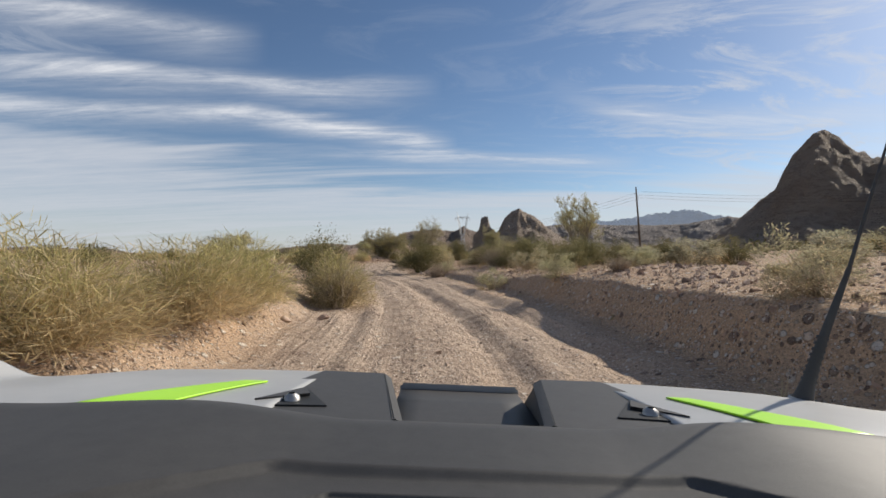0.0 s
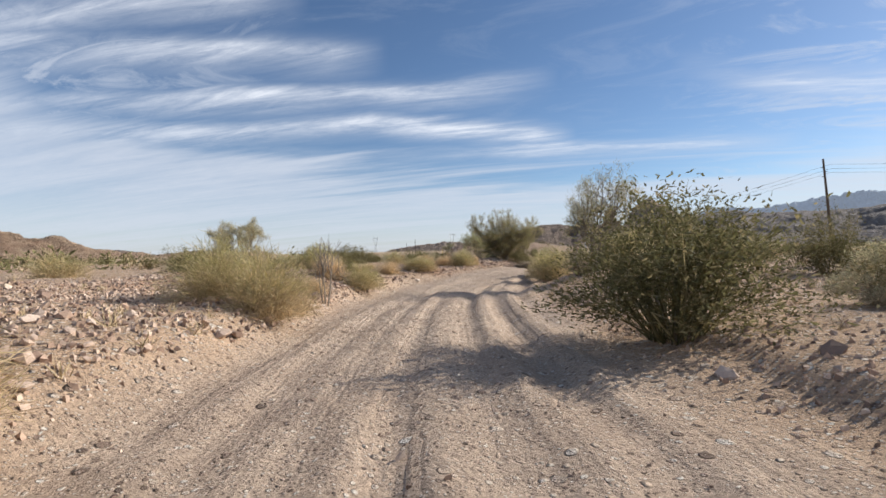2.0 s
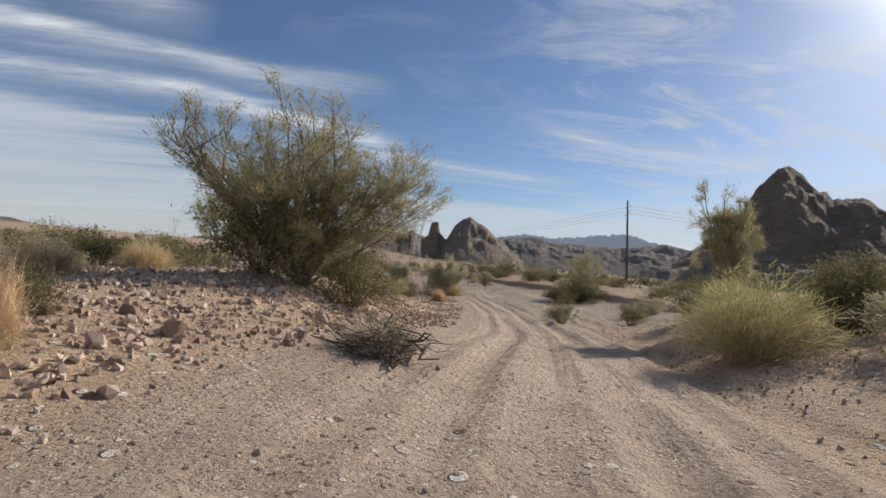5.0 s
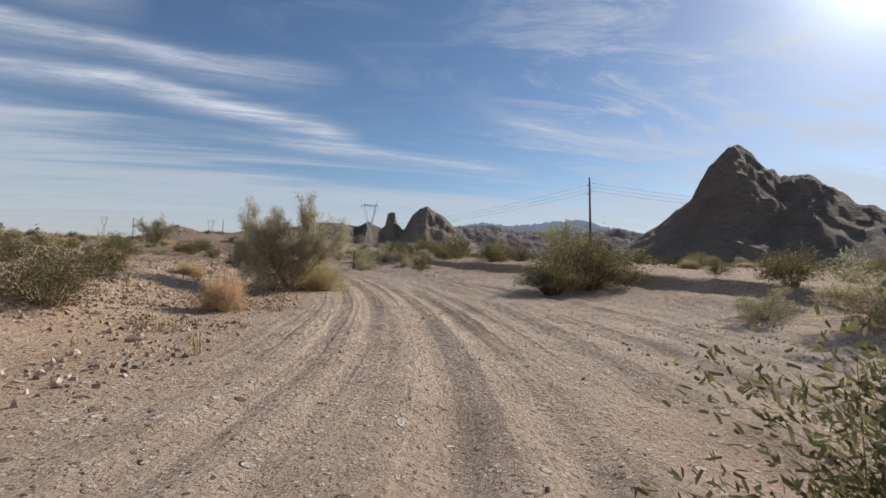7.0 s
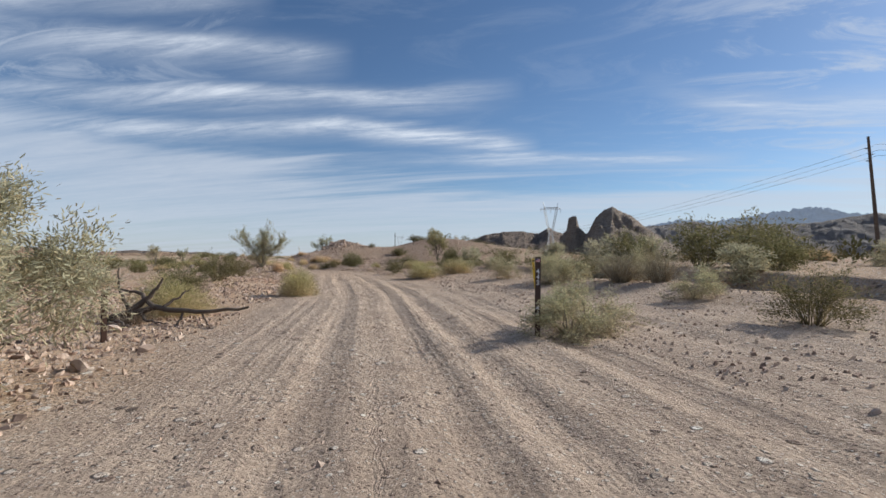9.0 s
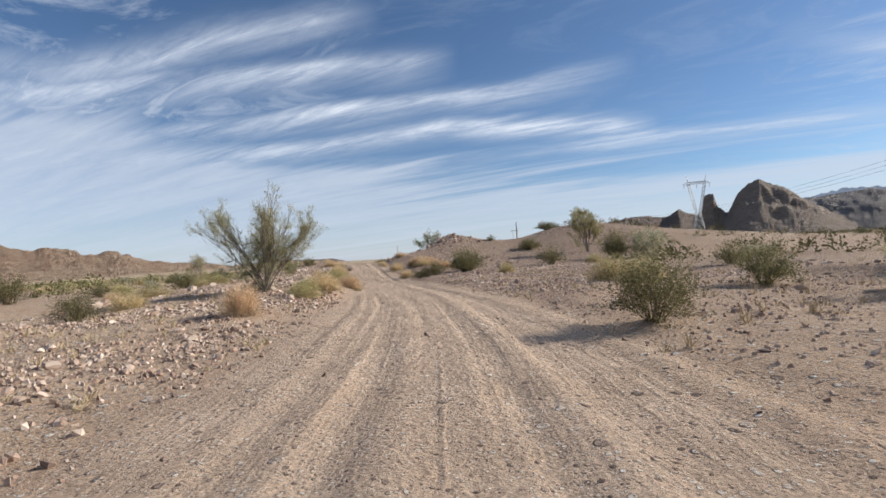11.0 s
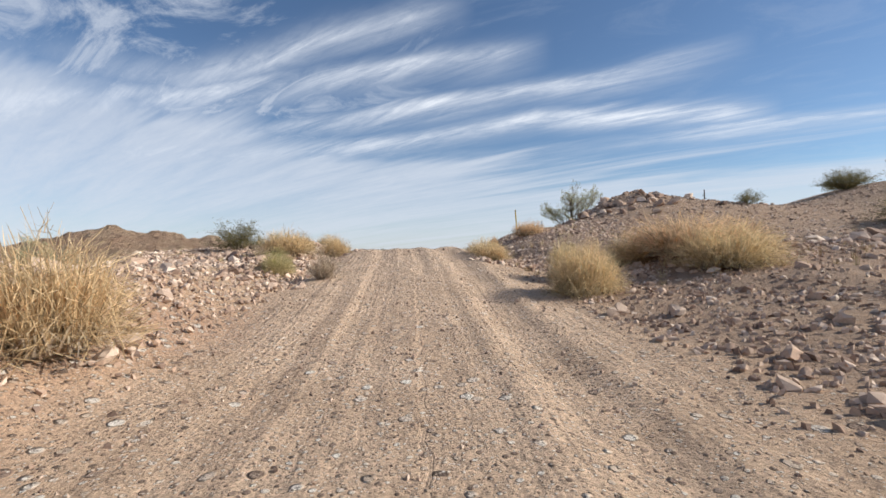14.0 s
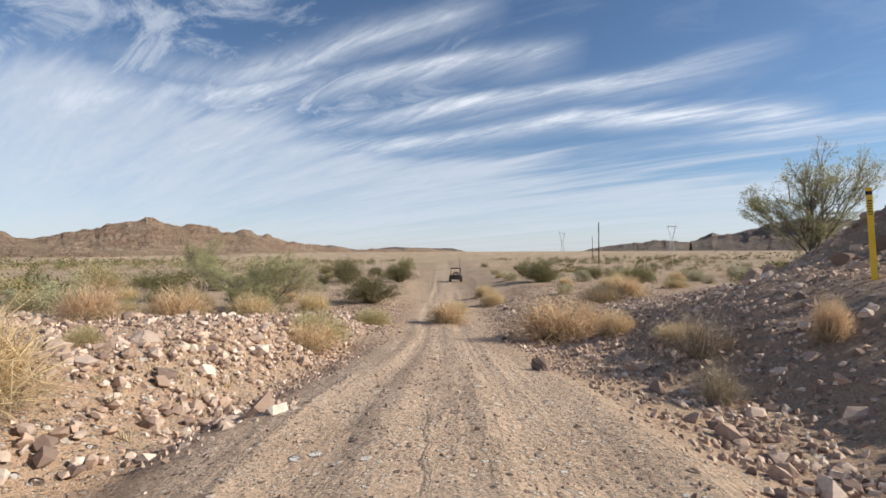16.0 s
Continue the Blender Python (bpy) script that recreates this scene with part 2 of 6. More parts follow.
def ground_at(x, y, detail=True):
    """Height of the ground, for arrays of places."""
    x, y = np.atleast_1d(np.asarray(x, float)), np.atleast_1d(np.asarray(y, float))
    s, d = on_road(x, y)
    r = s - S0
    a = np.abs(d)
    zr = np.interp(s, WAY_S, WAY_P[:, 2])
    flat_z = np.interp(r, [-40, 45, 64, 80, 115, 150, 175, 200, 230, 270, 400], [-1.15, -1.05, -1.1, -2.4, -2.7, -3.05, -3.35, -3.3, -4.0, -4.8, -5.2])
    far_z = -2.2
    side = flat_z + (far_z - flat_z) * step(60, 300, a)
    half = np.interp(r, [-20, 30, 45, 60, 75, 100, 130, 150, 192, 206], [2.6, 2.6, 3.0, 3.2, 5.0, 5.0, 3.0, 2.4, 2.2, 1.5])
    half = half + np.where((d > 0) & (r > 70) & (r < 128), 5.0 * np.sin(np.clip((r - 70) / 58, 0, 1) * math.pi), 0)
    z = zr + (side - zr) * step(half - 0.6, half + 2.8, a)
    # cut bank beside the wash, then low banks and shoulders
    right = (d > 0)
    cut = np.interp(r, [-20, 0, 8, 14, 20, 28, 200], [0.75, 0.75, 0.7, 0.45, 0.22, 0.1, 0.0])
    edge = 3.3 + 0.5 * (vnoise(s * 0.35, s * 0, 5) - 0.5)
    z = z + np.where(right, cut * step(edge, edge + 0.45, d) * (1 - 0.5 * step(9, 25, d)), 0)
    low = np.interp(r, [-20, 0, 20, 40, 46, 60], [0.25, 0.3, 0.42, 0.3, 0.05, 0.0])
    z = z + np.where(~right, low * step(2.3 + 0.5 * vnoise(s * 0.4, s * 0, 8), 3.4, a), 0)
    # the open side rises gently away from the wash
    z = z + np.where(right, step(8, 70, d) * np.interp(r, [-40, 50, 75, 130, 160], [2.4, 2.4, 1.0, 0.8, 0.0]) * (1 - step(250, 600, d)), 0)
    # far bank of the wide wash
    z = z + np.where(right, np.interp(r, [72, 85, 130, 145], [0, 0.55, 0.55, 0]) * step(11.5, 12.3, d - 2.0 * vnoise(s * 0.1, s * 0, 9)), 0)
    # rocky shoulders where the track climbs
    left_up = np.interp(r, [138, 150, 165, 183, 192, 203, 213], [0, 0.35, 0.6, 0.75, 1.5, 1.3, 0.1])
    right_up = np.interp(r, [172, 178, 182, 195, 203, 213], [0, 0.5, 1.0, 1.8, 2.0, 0.6])
    z = z + np.where(right, right_up * step(2.0, 8.0, a) * (1 - 0.5 * step(12, 22, a)), left_up * step(2.4, 4.6, a) * (1 - 0.85 * step(9, 16, a)))
    z = z + bump(x, y, -24, 218, 16, 18, 4.9) + bump(x, y, -37.5, 198.5, 7, 9, 2.2) + bump(x, y, -8, 232, 25, 20, 3.0)
    z = z + bump(x, y, -43.0, 200.5, 4.5, 4.5, 3.0) + bump(x, y, -8.2, 58.5, 4.5, 7, 0.55)
    if detail:
        out = np.maximum.reduce([-60 - x, x - 15, y - 194, 3 - y, 0 * x])
        rough = step(half - 0.6, half + 2.0, a) * (1 - 0.9 * step(4, 40, out))
        z = z + (fbm(x * 0.16, y * 0.16, 3, 11) - 0.5) * 0.55 * rough * (1 - 0.5 * step(60, 200, a))
        z = z + (fbm(x * 1.1, y * 1.1, 3, 21) - 0.5) * (0.07 + 0.12 * rough) * (1 - 0.5 * step(12, 30, a)) * (1 - step(60, 120, a))
        # wheel ruts and the ridges of loose gravel between them
        wander = 0.35 * (vnoise(s * 0.09, s * 0, 31) - 0.5)
        inroad = (1 - step(half - 0.5, half + 0.4, a)) * (r > -30) * (1 - step(250, 330, r))
        strong = np.interp(r, [-20, 20, 45, 60, 78, 100, 130, 160, 220], [1.15, 1.0, 0.85, 0.8, 0.95, 0.55, 0.5, 0.5, 0.45])
        for off, wide, deep, seed in ((-0.78, 0.22, 0.09, 1), (0.75, 0.24, 0.11, 2), (-1.5, 0.2, 0.06, 3), (1.45, 0.25, 0.13, 4), (2.2, 0.25, 0.11, 5), (0.05, 0.18, 0.05, 6), (-0.35, 0.16, 0.04, 7), (3.0, 0.24, 0.09, 8), (3.9, 0.28, 0.1, 9), (4.7, 0.22, 0.07, 10), (5.6, 0.28, 0.1, 11), (6.5, 0.3, 0.08, 12), (7.6, 0.3, 0.07, 13)):
            at = off + wander + 0.5 * (vnoise(s * 0.06 + 40 * seed, s * 0, 60 + seed) - 0.5)
            on = 0.25 + 0.75 * step(0.3, 0.6, vnoise(s * 0.11 + 7 * seed, s * 0, 80 + seed))
            groove = np.exp(-((d - at) / wide) ** 2)
            lips = np.exp(-((np.abs(d - at) - 2.0 * wide) / (0.8 * wide)) ** 2)
            z = z + strong * inroad * on * deep * (0.55 * lips - groove)
        z = z + inroad * (0.06 * (fbm(s * 1.9, d * 3.6, 2, 44) - 0.5) + 0.05 * (fbm(x * 2.3, y * 2.3, 2, 47) - 0.5)) * strong
    return z
# terrain end


def ground_z(x, y):
    return float(ground_at([x], [y])[0])


def mesh_from(name, verts, faces, smooth=False):
    m = bpy.data.meshes.new(name)
    verts = np.asarray(verts, np.float32).reshape(-1, 3)
    faces = np.asarray(faces, np.int32)
    n = faces.shape[1]
    m.vertices.add(len(verts))
    m.vertices.foreach_set("co", verts.ravel())
    m.loops.add(faces.size)
    m.loops.foreach_set("vertex_index", faces.ravel())
    m.polygons.add(len(faces))
    m.polygons.foreach_set("loop_start", np.arange(0, faces.size, n, dtype=np.int32))
    m.polygons.foreach_set("use_smooth", np.full(len(faces), smooth))
    m.update()
    m.validate()
    return m


def grid_faces(rows, cols):
    i = np.arange((rows - 1) * (cols - 1))
    a = (i // (cols - 1)) * cols + i % (cols - 1)
    return np.stack([a, a + 1, a + cols + 1, a + cols], 1)


def ground_build(k, b, at):
    def attr(name):
        n = k.add("ShaderNodeAttribute")
        n.attribute_name = name
        return n.outputs["Fac"]

    wear = attr("track")
    big, mid = k.noise(at, 0.11, 4, 0.6), k.noise(at, 0.9, 5, 0.6)
    fine = k.noise(at, 24.0, 6, 0.75)
    patch = k.noise(at, 0.45, 4, 0.65)
    soil = k.mix(k.ramp(mid, (0.35, 0.0), (0.65, 1.0)), (0.62, 0.42, 0.265), (0.73, 0.50, 0.32))
    soil = k.mix(k.ramp(big, (0.52, 0.0), (0.66, 0.8)), soil, (0.58, 0.335, 0.205))
    grey = k.mix(k.ramp(mid, (0.4, 0.0), (0.6, 1.0)), (0.56, 0.42, 0.31), (0.67, 0.51, 0.38))
    warm = k.mix(k.ramp(mid, (0.4, 0.0), (0.6, 1.0)), (0.66, 0.465, 0.315), (0.77, 0.55, 0.38))
    grey = k.mix(k.math("MULTIPLY", k.math("SUBTRACT", attr("along"), S0 + 112.0), 1 / 22, clamp=True), grey, warm)
    col = k.mix(wear, soil, grey)
    col = k.mix(k.ramp(fine, (0.40, 0.0), (0.64, 0.6)), col, (0.21, 0.15, 0.11))
    # chips and pebbles pressed into the ground, at two sizes
    height = k.math("MULTIPLY", fine, 0.6)
    thinned = k.math("MULTIPLY_ADD", wear, -0.42, k.math("MULTIPLY_ADD", patch, 0.9, 0.15))
    for scale, deep, share in ((6.5, 1.1, 0.0), (15.0, 1.0, 0.34), (34.0, 0.7, 0.6)):
        cell = k.add("ShaderNodeTexVoronoi")
        k.link(k.mapping(at, (1, 1, 1), (0.3, 0.2, scale)), cell.inputs["Vector"])
        cell.inputs["Scale"].default_value = scale
        pick = k.add("ShaderNodeSeparateColor")
        k.link(cell.outputs["Color"], pick.inputs[0])
        here = k.math("LESS_THAN", pick.outputs[1], k.math("ADD", thinned, share))
        size = k.math("MULTIPLY_ADD", pick.outputs[2], 0.22, 0.22)
        dome = k.math("MULTIPLY", here, k.ramp(k.math("SUBTRACT", size, cell.outputs["Distance"]), (0.0, 0.0), (0.09, 1.0)))
        tone = k.ramp(pick.outputs[0], (0.0, (0.13, 0.095, 0.075)), (0.22, (0.30, 0.21, 0.16)), (0.42, (0.53, 0.41, 0.31)), (0.65, (0.68, 0.56, 0.45)), (1.0, (0.80, 0.74, 0.65)))
        col = k.mix(k.math("MULTIPLY", dome, 0.92), col, tone)
        height = k.math("ADD", height, k.math("MULTIPLY", dome, deep))
    # dark stony pavement, its colour also deepened for the slope's grazing light
    col = k.mix(k.math("MULTIPLY", attr("varnish_shade"), k.ramp(mid, (0.35, 0.6), (0.6, 0.95))), col, (0.335, 0.235, 0.17))
    scrub = k.math("MULTIPLY", attr("scrub"), k.ramp(k.noise(at, 0.07, 6, 0.7), (0.42, 0.0), (0.58, 1.0)))
    col = k.mix(scrub, col, (0.40, 0.305, 0.18))
    k.link(col, b.inputs["Base Color"])
    # tyre lines drawn out along the track
    sd = k.add("ShaderNodeCombineXYZ")
    k.link(attr("along"), sd.inputs[0])
    k.link(attr("across"), sd.inputs[1])
    tread = k.noise(k.mapping(sd.outputs[0], (0.05, 3.4, 1)), 1.0, 3, 0.6)
    height = k.math("ADD", height, k.math("MULTIPLY", k.math("MULTIPLY", wear, tread), 1.9))
    height = k.math("ADD", height, k.math("MULTIPLY", k.noise(at, 3.2, 4, 0.6), 1.7))
    relief(k, b, height, 1.0, 0.055)


GROUND = surface("desert_gravel", ground_build, 0.95, spec=0.15)


def lines(lo, hi, step_in, reach, slow=1.13, until=0.0):
    """Grid lines: even between lo and hi, and ever wider out to reach, at first slowly."""
    mid = np.arange(lo, hi + step_in / 2, step_in)
    out, gap = [0.0], step_in
    while out[-1] < reach:
        gap *= slow if out[-1] < until else 1.13
        out.append(out[-1] + gap)
    out = np.array(out[1:-1])
    return np.r_[(mid[0] - out)[::-1], mid, mid[-1] + out]


def make_ground():
    """One sheet, fine along the track, whose columns follow it."""
    us, ys = lines(-5.6, 8.4, 0.14, 4600, 1.035, 30), lines(1.5, 196, 0.22, 4600)
    order = np.argsort(WAY_P[:, 1])
    mid = np.interp(ys, WAY_P[order, 1], WAY_P[order, 0])
    gu, gy = np.meshgrid(us, ys)
    gx = gu + mid[:, None]
    z = ground_at(gx.ravel(), gy.ravel())
    far = np.hypot(gx.ravel() + 10, gy.ravel() - 90)
    z = z - 6.0 * step(1500, 4500, far)
    m = mesh_from("ground", np.stack([gx.ravel(), gy.ravel(), z], 1), grid_faces(len(ys), len(us)), True)
    s, d = on_road(gx.ravel(), gy.ravel())
    slim = np.interp(s - S0, [185, 206], [1.0, 0.55])
    wear = (1 - step(2.0 * slim, 3.6 * slim, np.abs(d) + 1.2 * (fbm(gx.ravel() * 0.5, gy.ravel() * 0.5, 2, 3) - 0.5)))
    wide = step(70, 80, s - S0) * (1 - step(120, 132, s - S0)) * (d > 0) * (1 - step(9.5, 12.0, d))
    # a fainter track that forks off up the slope
    spur = np.zeros(len(z))
    fork = [(-26.0, 152.8), (-21.8, 156.0), (-18.2, 161.0), (-13.0, 169.5), (-4.0, 182.0)]
    for (ax, ay), (bx, by) in zip(fork[:-1], fork[1:]):
        px, py, ex, ey = gx.ravel() - ax, gy.ravel() - ay, bx - ax, by - ay
        t = np.clip((px * ex + py * ey) / (ex * ex + ey * ey), 0, 1)
        spur = np.maximum(spur, 1 - step(0.9, 2.0, np.hypot(px - ex * t, py - ey * t)))
    m.attributes.new("track", "FLOAT", "POINT").data.foreach_set("value", np.maximum.reduce([wear, wide, 0.85 * spur]).astype(np.float32))
    m.attributes.new("along", "FLOAT", "POINT").data.foreach_set("value", s.astype(np.float32))
    m.attributes.new("across", "FLOAT", "POINT").data.foreach_set("value", d.astype(np.float32))
    dark = bump(gx.ravel(), gy.ravel(), -22, 214, 20, 24, 1.0) + bump(gx.ravel(), gy.ravel(), -43, 197, 5, 8, 0.6) + bump(gx.ravel(), gy.ravel(), -8, 158, 14, 26, 0.5) + bump(gx.ravel(), gy.ravel(), -20, 178, 10, 14, 0.5) + bump(gx.ravel(), gy.ravel(), -31, 170, 7, 9, 0.8) + bump(gx.ravel(), gy.ravel(), -38, 182, 7, 8, 0.8)
    dark = np.maximum(dark, 0.55 * step(140, 158, s - S0) * (1 - step(204, 214, s - S0)) * step(2.6, 5.0, d) * (1 - step(30, 45, d)))
    m.attributes.new("varnish_shade", "FLOAT", "POINT").data.foreach_set("value", (np.clip(dark * 1.5, 0, 1) * (1 - wear) * (1 - 0.85 * spur)).astype(np.float32))
    m.attributes.new("scrub", "FLOAT", "POINT").data.foreach_set("value", step(90, 260, far).astype(np.float32))
    m.materials.append(GROUND)
    ob = tagged(new("ground", m), "dry stony desert floor with a rutted gravel track", "ground", kind="structure")
    return ob


make_ground()


# ---- mountains ----
def rock_mat(name, c1, c2, c3, scale):
    def build(k, b, at):
        n1, n2 = k.noise(at, scale, 8, 0.68, 0.4), k.noise(k.mapping(at, (1, 1, 2.4)), scale * 3.5, 8, 0.7, 0.8)
        col = k.mix(k.ramp(n1, (0.36, 0.0), (0.64, 1.0)), c1, c2)
        col = k.mix(k.ramp(n2, (0.5, 0.0), (0.66, 0.8)), col, c3)
        k.link(col, b.inputs["Base Color"])
        relief(k, b, n2, 1.0, 0.6 / scale)
    return surface(name, build, 0.95, spec=0.1)


ROCK_DARK = rock_mat("volcanic_rock", (0.40, 0.315, 0.25), (0.47, 0.385, 0.31), (0.27, 0.215, 0.175), 0.02)
ROCK_TAN = rock_mat("tan_hill_rock", (0.48, 0.315, 0.21), (0.60, 0.44, 0.30), (0.36, 0.225, 0.155), 0.02)
ROCK_BLUE_HAZE = rock_mat("painted_haze_rock", (0.46, 0.53, 0.64), (0.50, 0.57, 0.68), (0.41, 0.48, 0.58), 0.004)
# haze over the range four kilometres off, painted as blue base colour and glow
for node in ROCK_BLUE_HAZE.node_tree.nodes:
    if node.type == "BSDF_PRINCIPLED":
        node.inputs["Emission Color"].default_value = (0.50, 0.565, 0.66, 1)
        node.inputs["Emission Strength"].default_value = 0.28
# base colour greyed to paint in the haze before this ridge
ROCK_GREY_HAZE = rock_mat("haze_grey_ridge_rock", (0.38, 0.335, 0.305), (0.44, 0.39, 0.355), (0.33, 0.29, 0.265), 0.006)
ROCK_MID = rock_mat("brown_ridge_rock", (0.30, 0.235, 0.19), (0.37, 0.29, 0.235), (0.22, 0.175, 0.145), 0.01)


def ridge(name, label, eye, dist, crest, deep, material, rugged, seed, foot=-0.6, ragged=0.16):
    """A range: its crest follows (azimuth to the left, elevation) in degrees as seen from eye."""
    az = np.array([c[0] for c in crest], float)
    el = np.array([c[1] for c in crest], float)
    o = np.argsort(az)
    az, el = az[o], el[o]
    cols, rows = 260, 41
    a = np.linspace(az[0], az[-1], cols)
    e = np.interp(a, az, el)
    rr = np.linspace(-1, 1, rows)
    A, R = np.meshgrid(a, rr)
    E = np.tile(e, (rows, 1))
    top = (np.tan(np.radians(E)) - np.tan(np.radians(foot))) * dist
    u, v = np.radians(A) * dist / deep * 2.2, R * 2.2
    rg = 1 - np.abs(2 * fbm(u + seed * 7, v, 5, seed, 0.55) - 1)
    fall = 1 - np.abs(R) ** (1.0 + 0.8 * vnoise(u * 0.8, u * 0, seed + 3))
    shape = fall * (1 - rugged * np.minimum(1, np.abs(R) * 4) * (1 - rg))
    jag = (fbm(u * 7, v * 0.5 + 5, 4, seed + 9, 0.6) - 0.5) * rugged * ragged * np.max(top)
    z = eye[2] + np.tan(np.radians(foot)) * dist + top * shape + jag * fall * np.minimum(1, top / (0.25 * np.max(top)))
    D = dist + deep * R
    x = eye[0] - np.sin(np.radians(A)) * D
    y = eye[1] + np.cos(np.radians(A)) * D
    m = mesh_from(name, np.stack([x.ravel(), y.ravel(), z.ravel()], 1), grid_faces(rows, cols), False)
    m.materials.append(material)
    return tagged(new(name, m), label, "mountain")


ridge("rock_mountain", "steep dark craggy mountain with a rounded summit", (1.7, 74.3, -1.5), 560,
      [(-34.0, 2.2), (-36.0, 3.6), (-37.3, 4.7), (-38.4, 5.9), (-40.1, 7.3), (-40.9, 9.1), (-41.6, 10.5), (-43.3, 12.4), (-44.3, 12.8), (-45.2, 12.3), (-46.0, 11.3), (-47.4, 10.2), (-48.0, 9.3), (-49.0, 9.6), (-50.2, 9.5), (-51.2, 8.8), (-52.4, 7.9), (-53.9, 6.6), (-58, 5.2), (-66, 3.5), (-75, 0.5)], 190, ROCK_DARK, 0.75, 4, ragged=0.10)
ridge("rock_peak", "dark pointed rocky peak rising above the scrub", (1.5, 97, -1.5), 1500,
      [(-6.6, 2.4), (-7.3, 3.1), (-7.9, 4.3), (-8.9, 5.4), (-9.9, 5.7), (-10.8, 5.1), (-12.4, 4.3), (-13.6, 3.2), (-15.2, 2.2), (-17, 0.6)], 300, ROCK_DARK, 0.6, 12)
ridge("rock_butte", "small dark blocky rock butte beside a peak", (1.5, 97, -1.5), 1450,
      [(-3.9, 2.2), (-4.7, 3.1), (-4.95, 4.5), (-5.4, 4.8), (-5.85, 4.7), (-6.2, 3.4), (-7.0, 2.6), (-7.6, 2.0)], 60, ROCK_DARK, 0.3, 21)
ridge("desert_range", "low dark desert ridge along the horizon", (1.5, 97, -1.5), 1800,
      [(11.8, 1.0), (9.5, 1.5), (7.3, 1.9), (4.7, 2.7), (2.8, 3.0), (0.3, 3.0), (-1, 2.5), (-2.6, 3.4), (-3.9, 2.9), (-5.5, 2.4), (-8, 1.5)], 420, ROCK_MID, 0.5, 31)
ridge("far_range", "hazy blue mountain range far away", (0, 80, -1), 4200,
      [(-12, 3.0), (-14.7, 3.6), (-16.6, 3.95), (-18.5, 3.9), (-20.4, 3.75), (-22.9, 4.1), (-25.4, 4.4), (-27.9, 4.7), (-29.2, 4.6), (-30.8, 4.1), (-34, 3.5), (-40, 2.4)], 380, ROCK_BLUE_HAZE, 0.85, 41, ragged=0.12)
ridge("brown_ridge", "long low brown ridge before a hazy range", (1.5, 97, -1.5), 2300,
      [(-11, 2.6), (-13.6, 3.4), (-15.2, 3.5), (-17, 3.6), (-18.4, 3.8), (-20, 3.3), (-23, 3.3), (-26, 3.2), (-29, 3.3), (-31.5, 3.7), (-33, 3.9), (-35, 3.5), (-38, 3.0), (-45, 1.5)], 480, ROCK_GREY_HAZE, 0.45, 91, ragged=0.12)
ridge("tan_hills", "sunlit tan and brown eroded hills", (-46, 177, -1), 760,
      [(112, 2.0), (100, 2.6), (92, 2.2), (86.8, 2.3), (84.6, 1.5), (82.9, 1.8), (80.6, 1.4), (78.3, 2.0), (75.4, 2.6), (73, 3.35), (71.5, 3.5), (69.4, 3.1), (65.1, 3.0), (64.6, 2.4), (61.4, 2.4), (59.5, 1.3), (56.5, 0.2)], 260, ROCK_TAN, 0.7, 51, ragged=0.28)
ridge("low_foothill", "low rounded tan foothill beyond the plain", (-46, 177, -1), 420,
      [(125, 2.4), (108, 2.2), (95, 1.9), (86, 1.3), (81, 1.0), (77, 0.6), (73, 0.5), (69, 0.1), (65, 0.0), (61, -0.4), (57, -0.7)], 170, ROCK_TAN, 0.55, 101, foot=-1.3, ragged=0.2)
ridge("brown_hills", "low brown hills on the horizon", (-46, 177, -1), 1700,
      [(60, 0.2), (55.8, 0.55), (52.6, 0.85), (49.4, 0.2), (45, 0.6), (41.8, 0.45), (37.9, 0.4), (35.4, -0.2), (33, -0.4)], 300, ROCK_MID, 0.5, 61)
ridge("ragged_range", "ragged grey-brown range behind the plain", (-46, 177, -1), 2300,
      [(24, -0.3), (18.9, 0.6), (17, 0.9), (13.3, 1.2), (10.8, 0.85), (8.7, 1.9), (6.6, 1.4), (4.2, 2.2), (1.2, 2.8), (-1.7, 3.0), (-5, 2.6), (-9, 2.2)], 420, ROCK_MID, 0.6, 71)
ridge("western_hills", "low tan hills far over the plain", (-6, 37, 0), 1500,
      [(75, 1.2), (66, 2.0), (58.1, 1.65), (55.9, 1.85), (54.2, 1.25), (50.2, 0.6), (46.6, 0.25), (43.1, 0.3), (38.8, 0.25), (35.1, 0.05), (33.9, -0.3)], 300, ROCK_TAN, 0.5, 81, ragged=0.35)


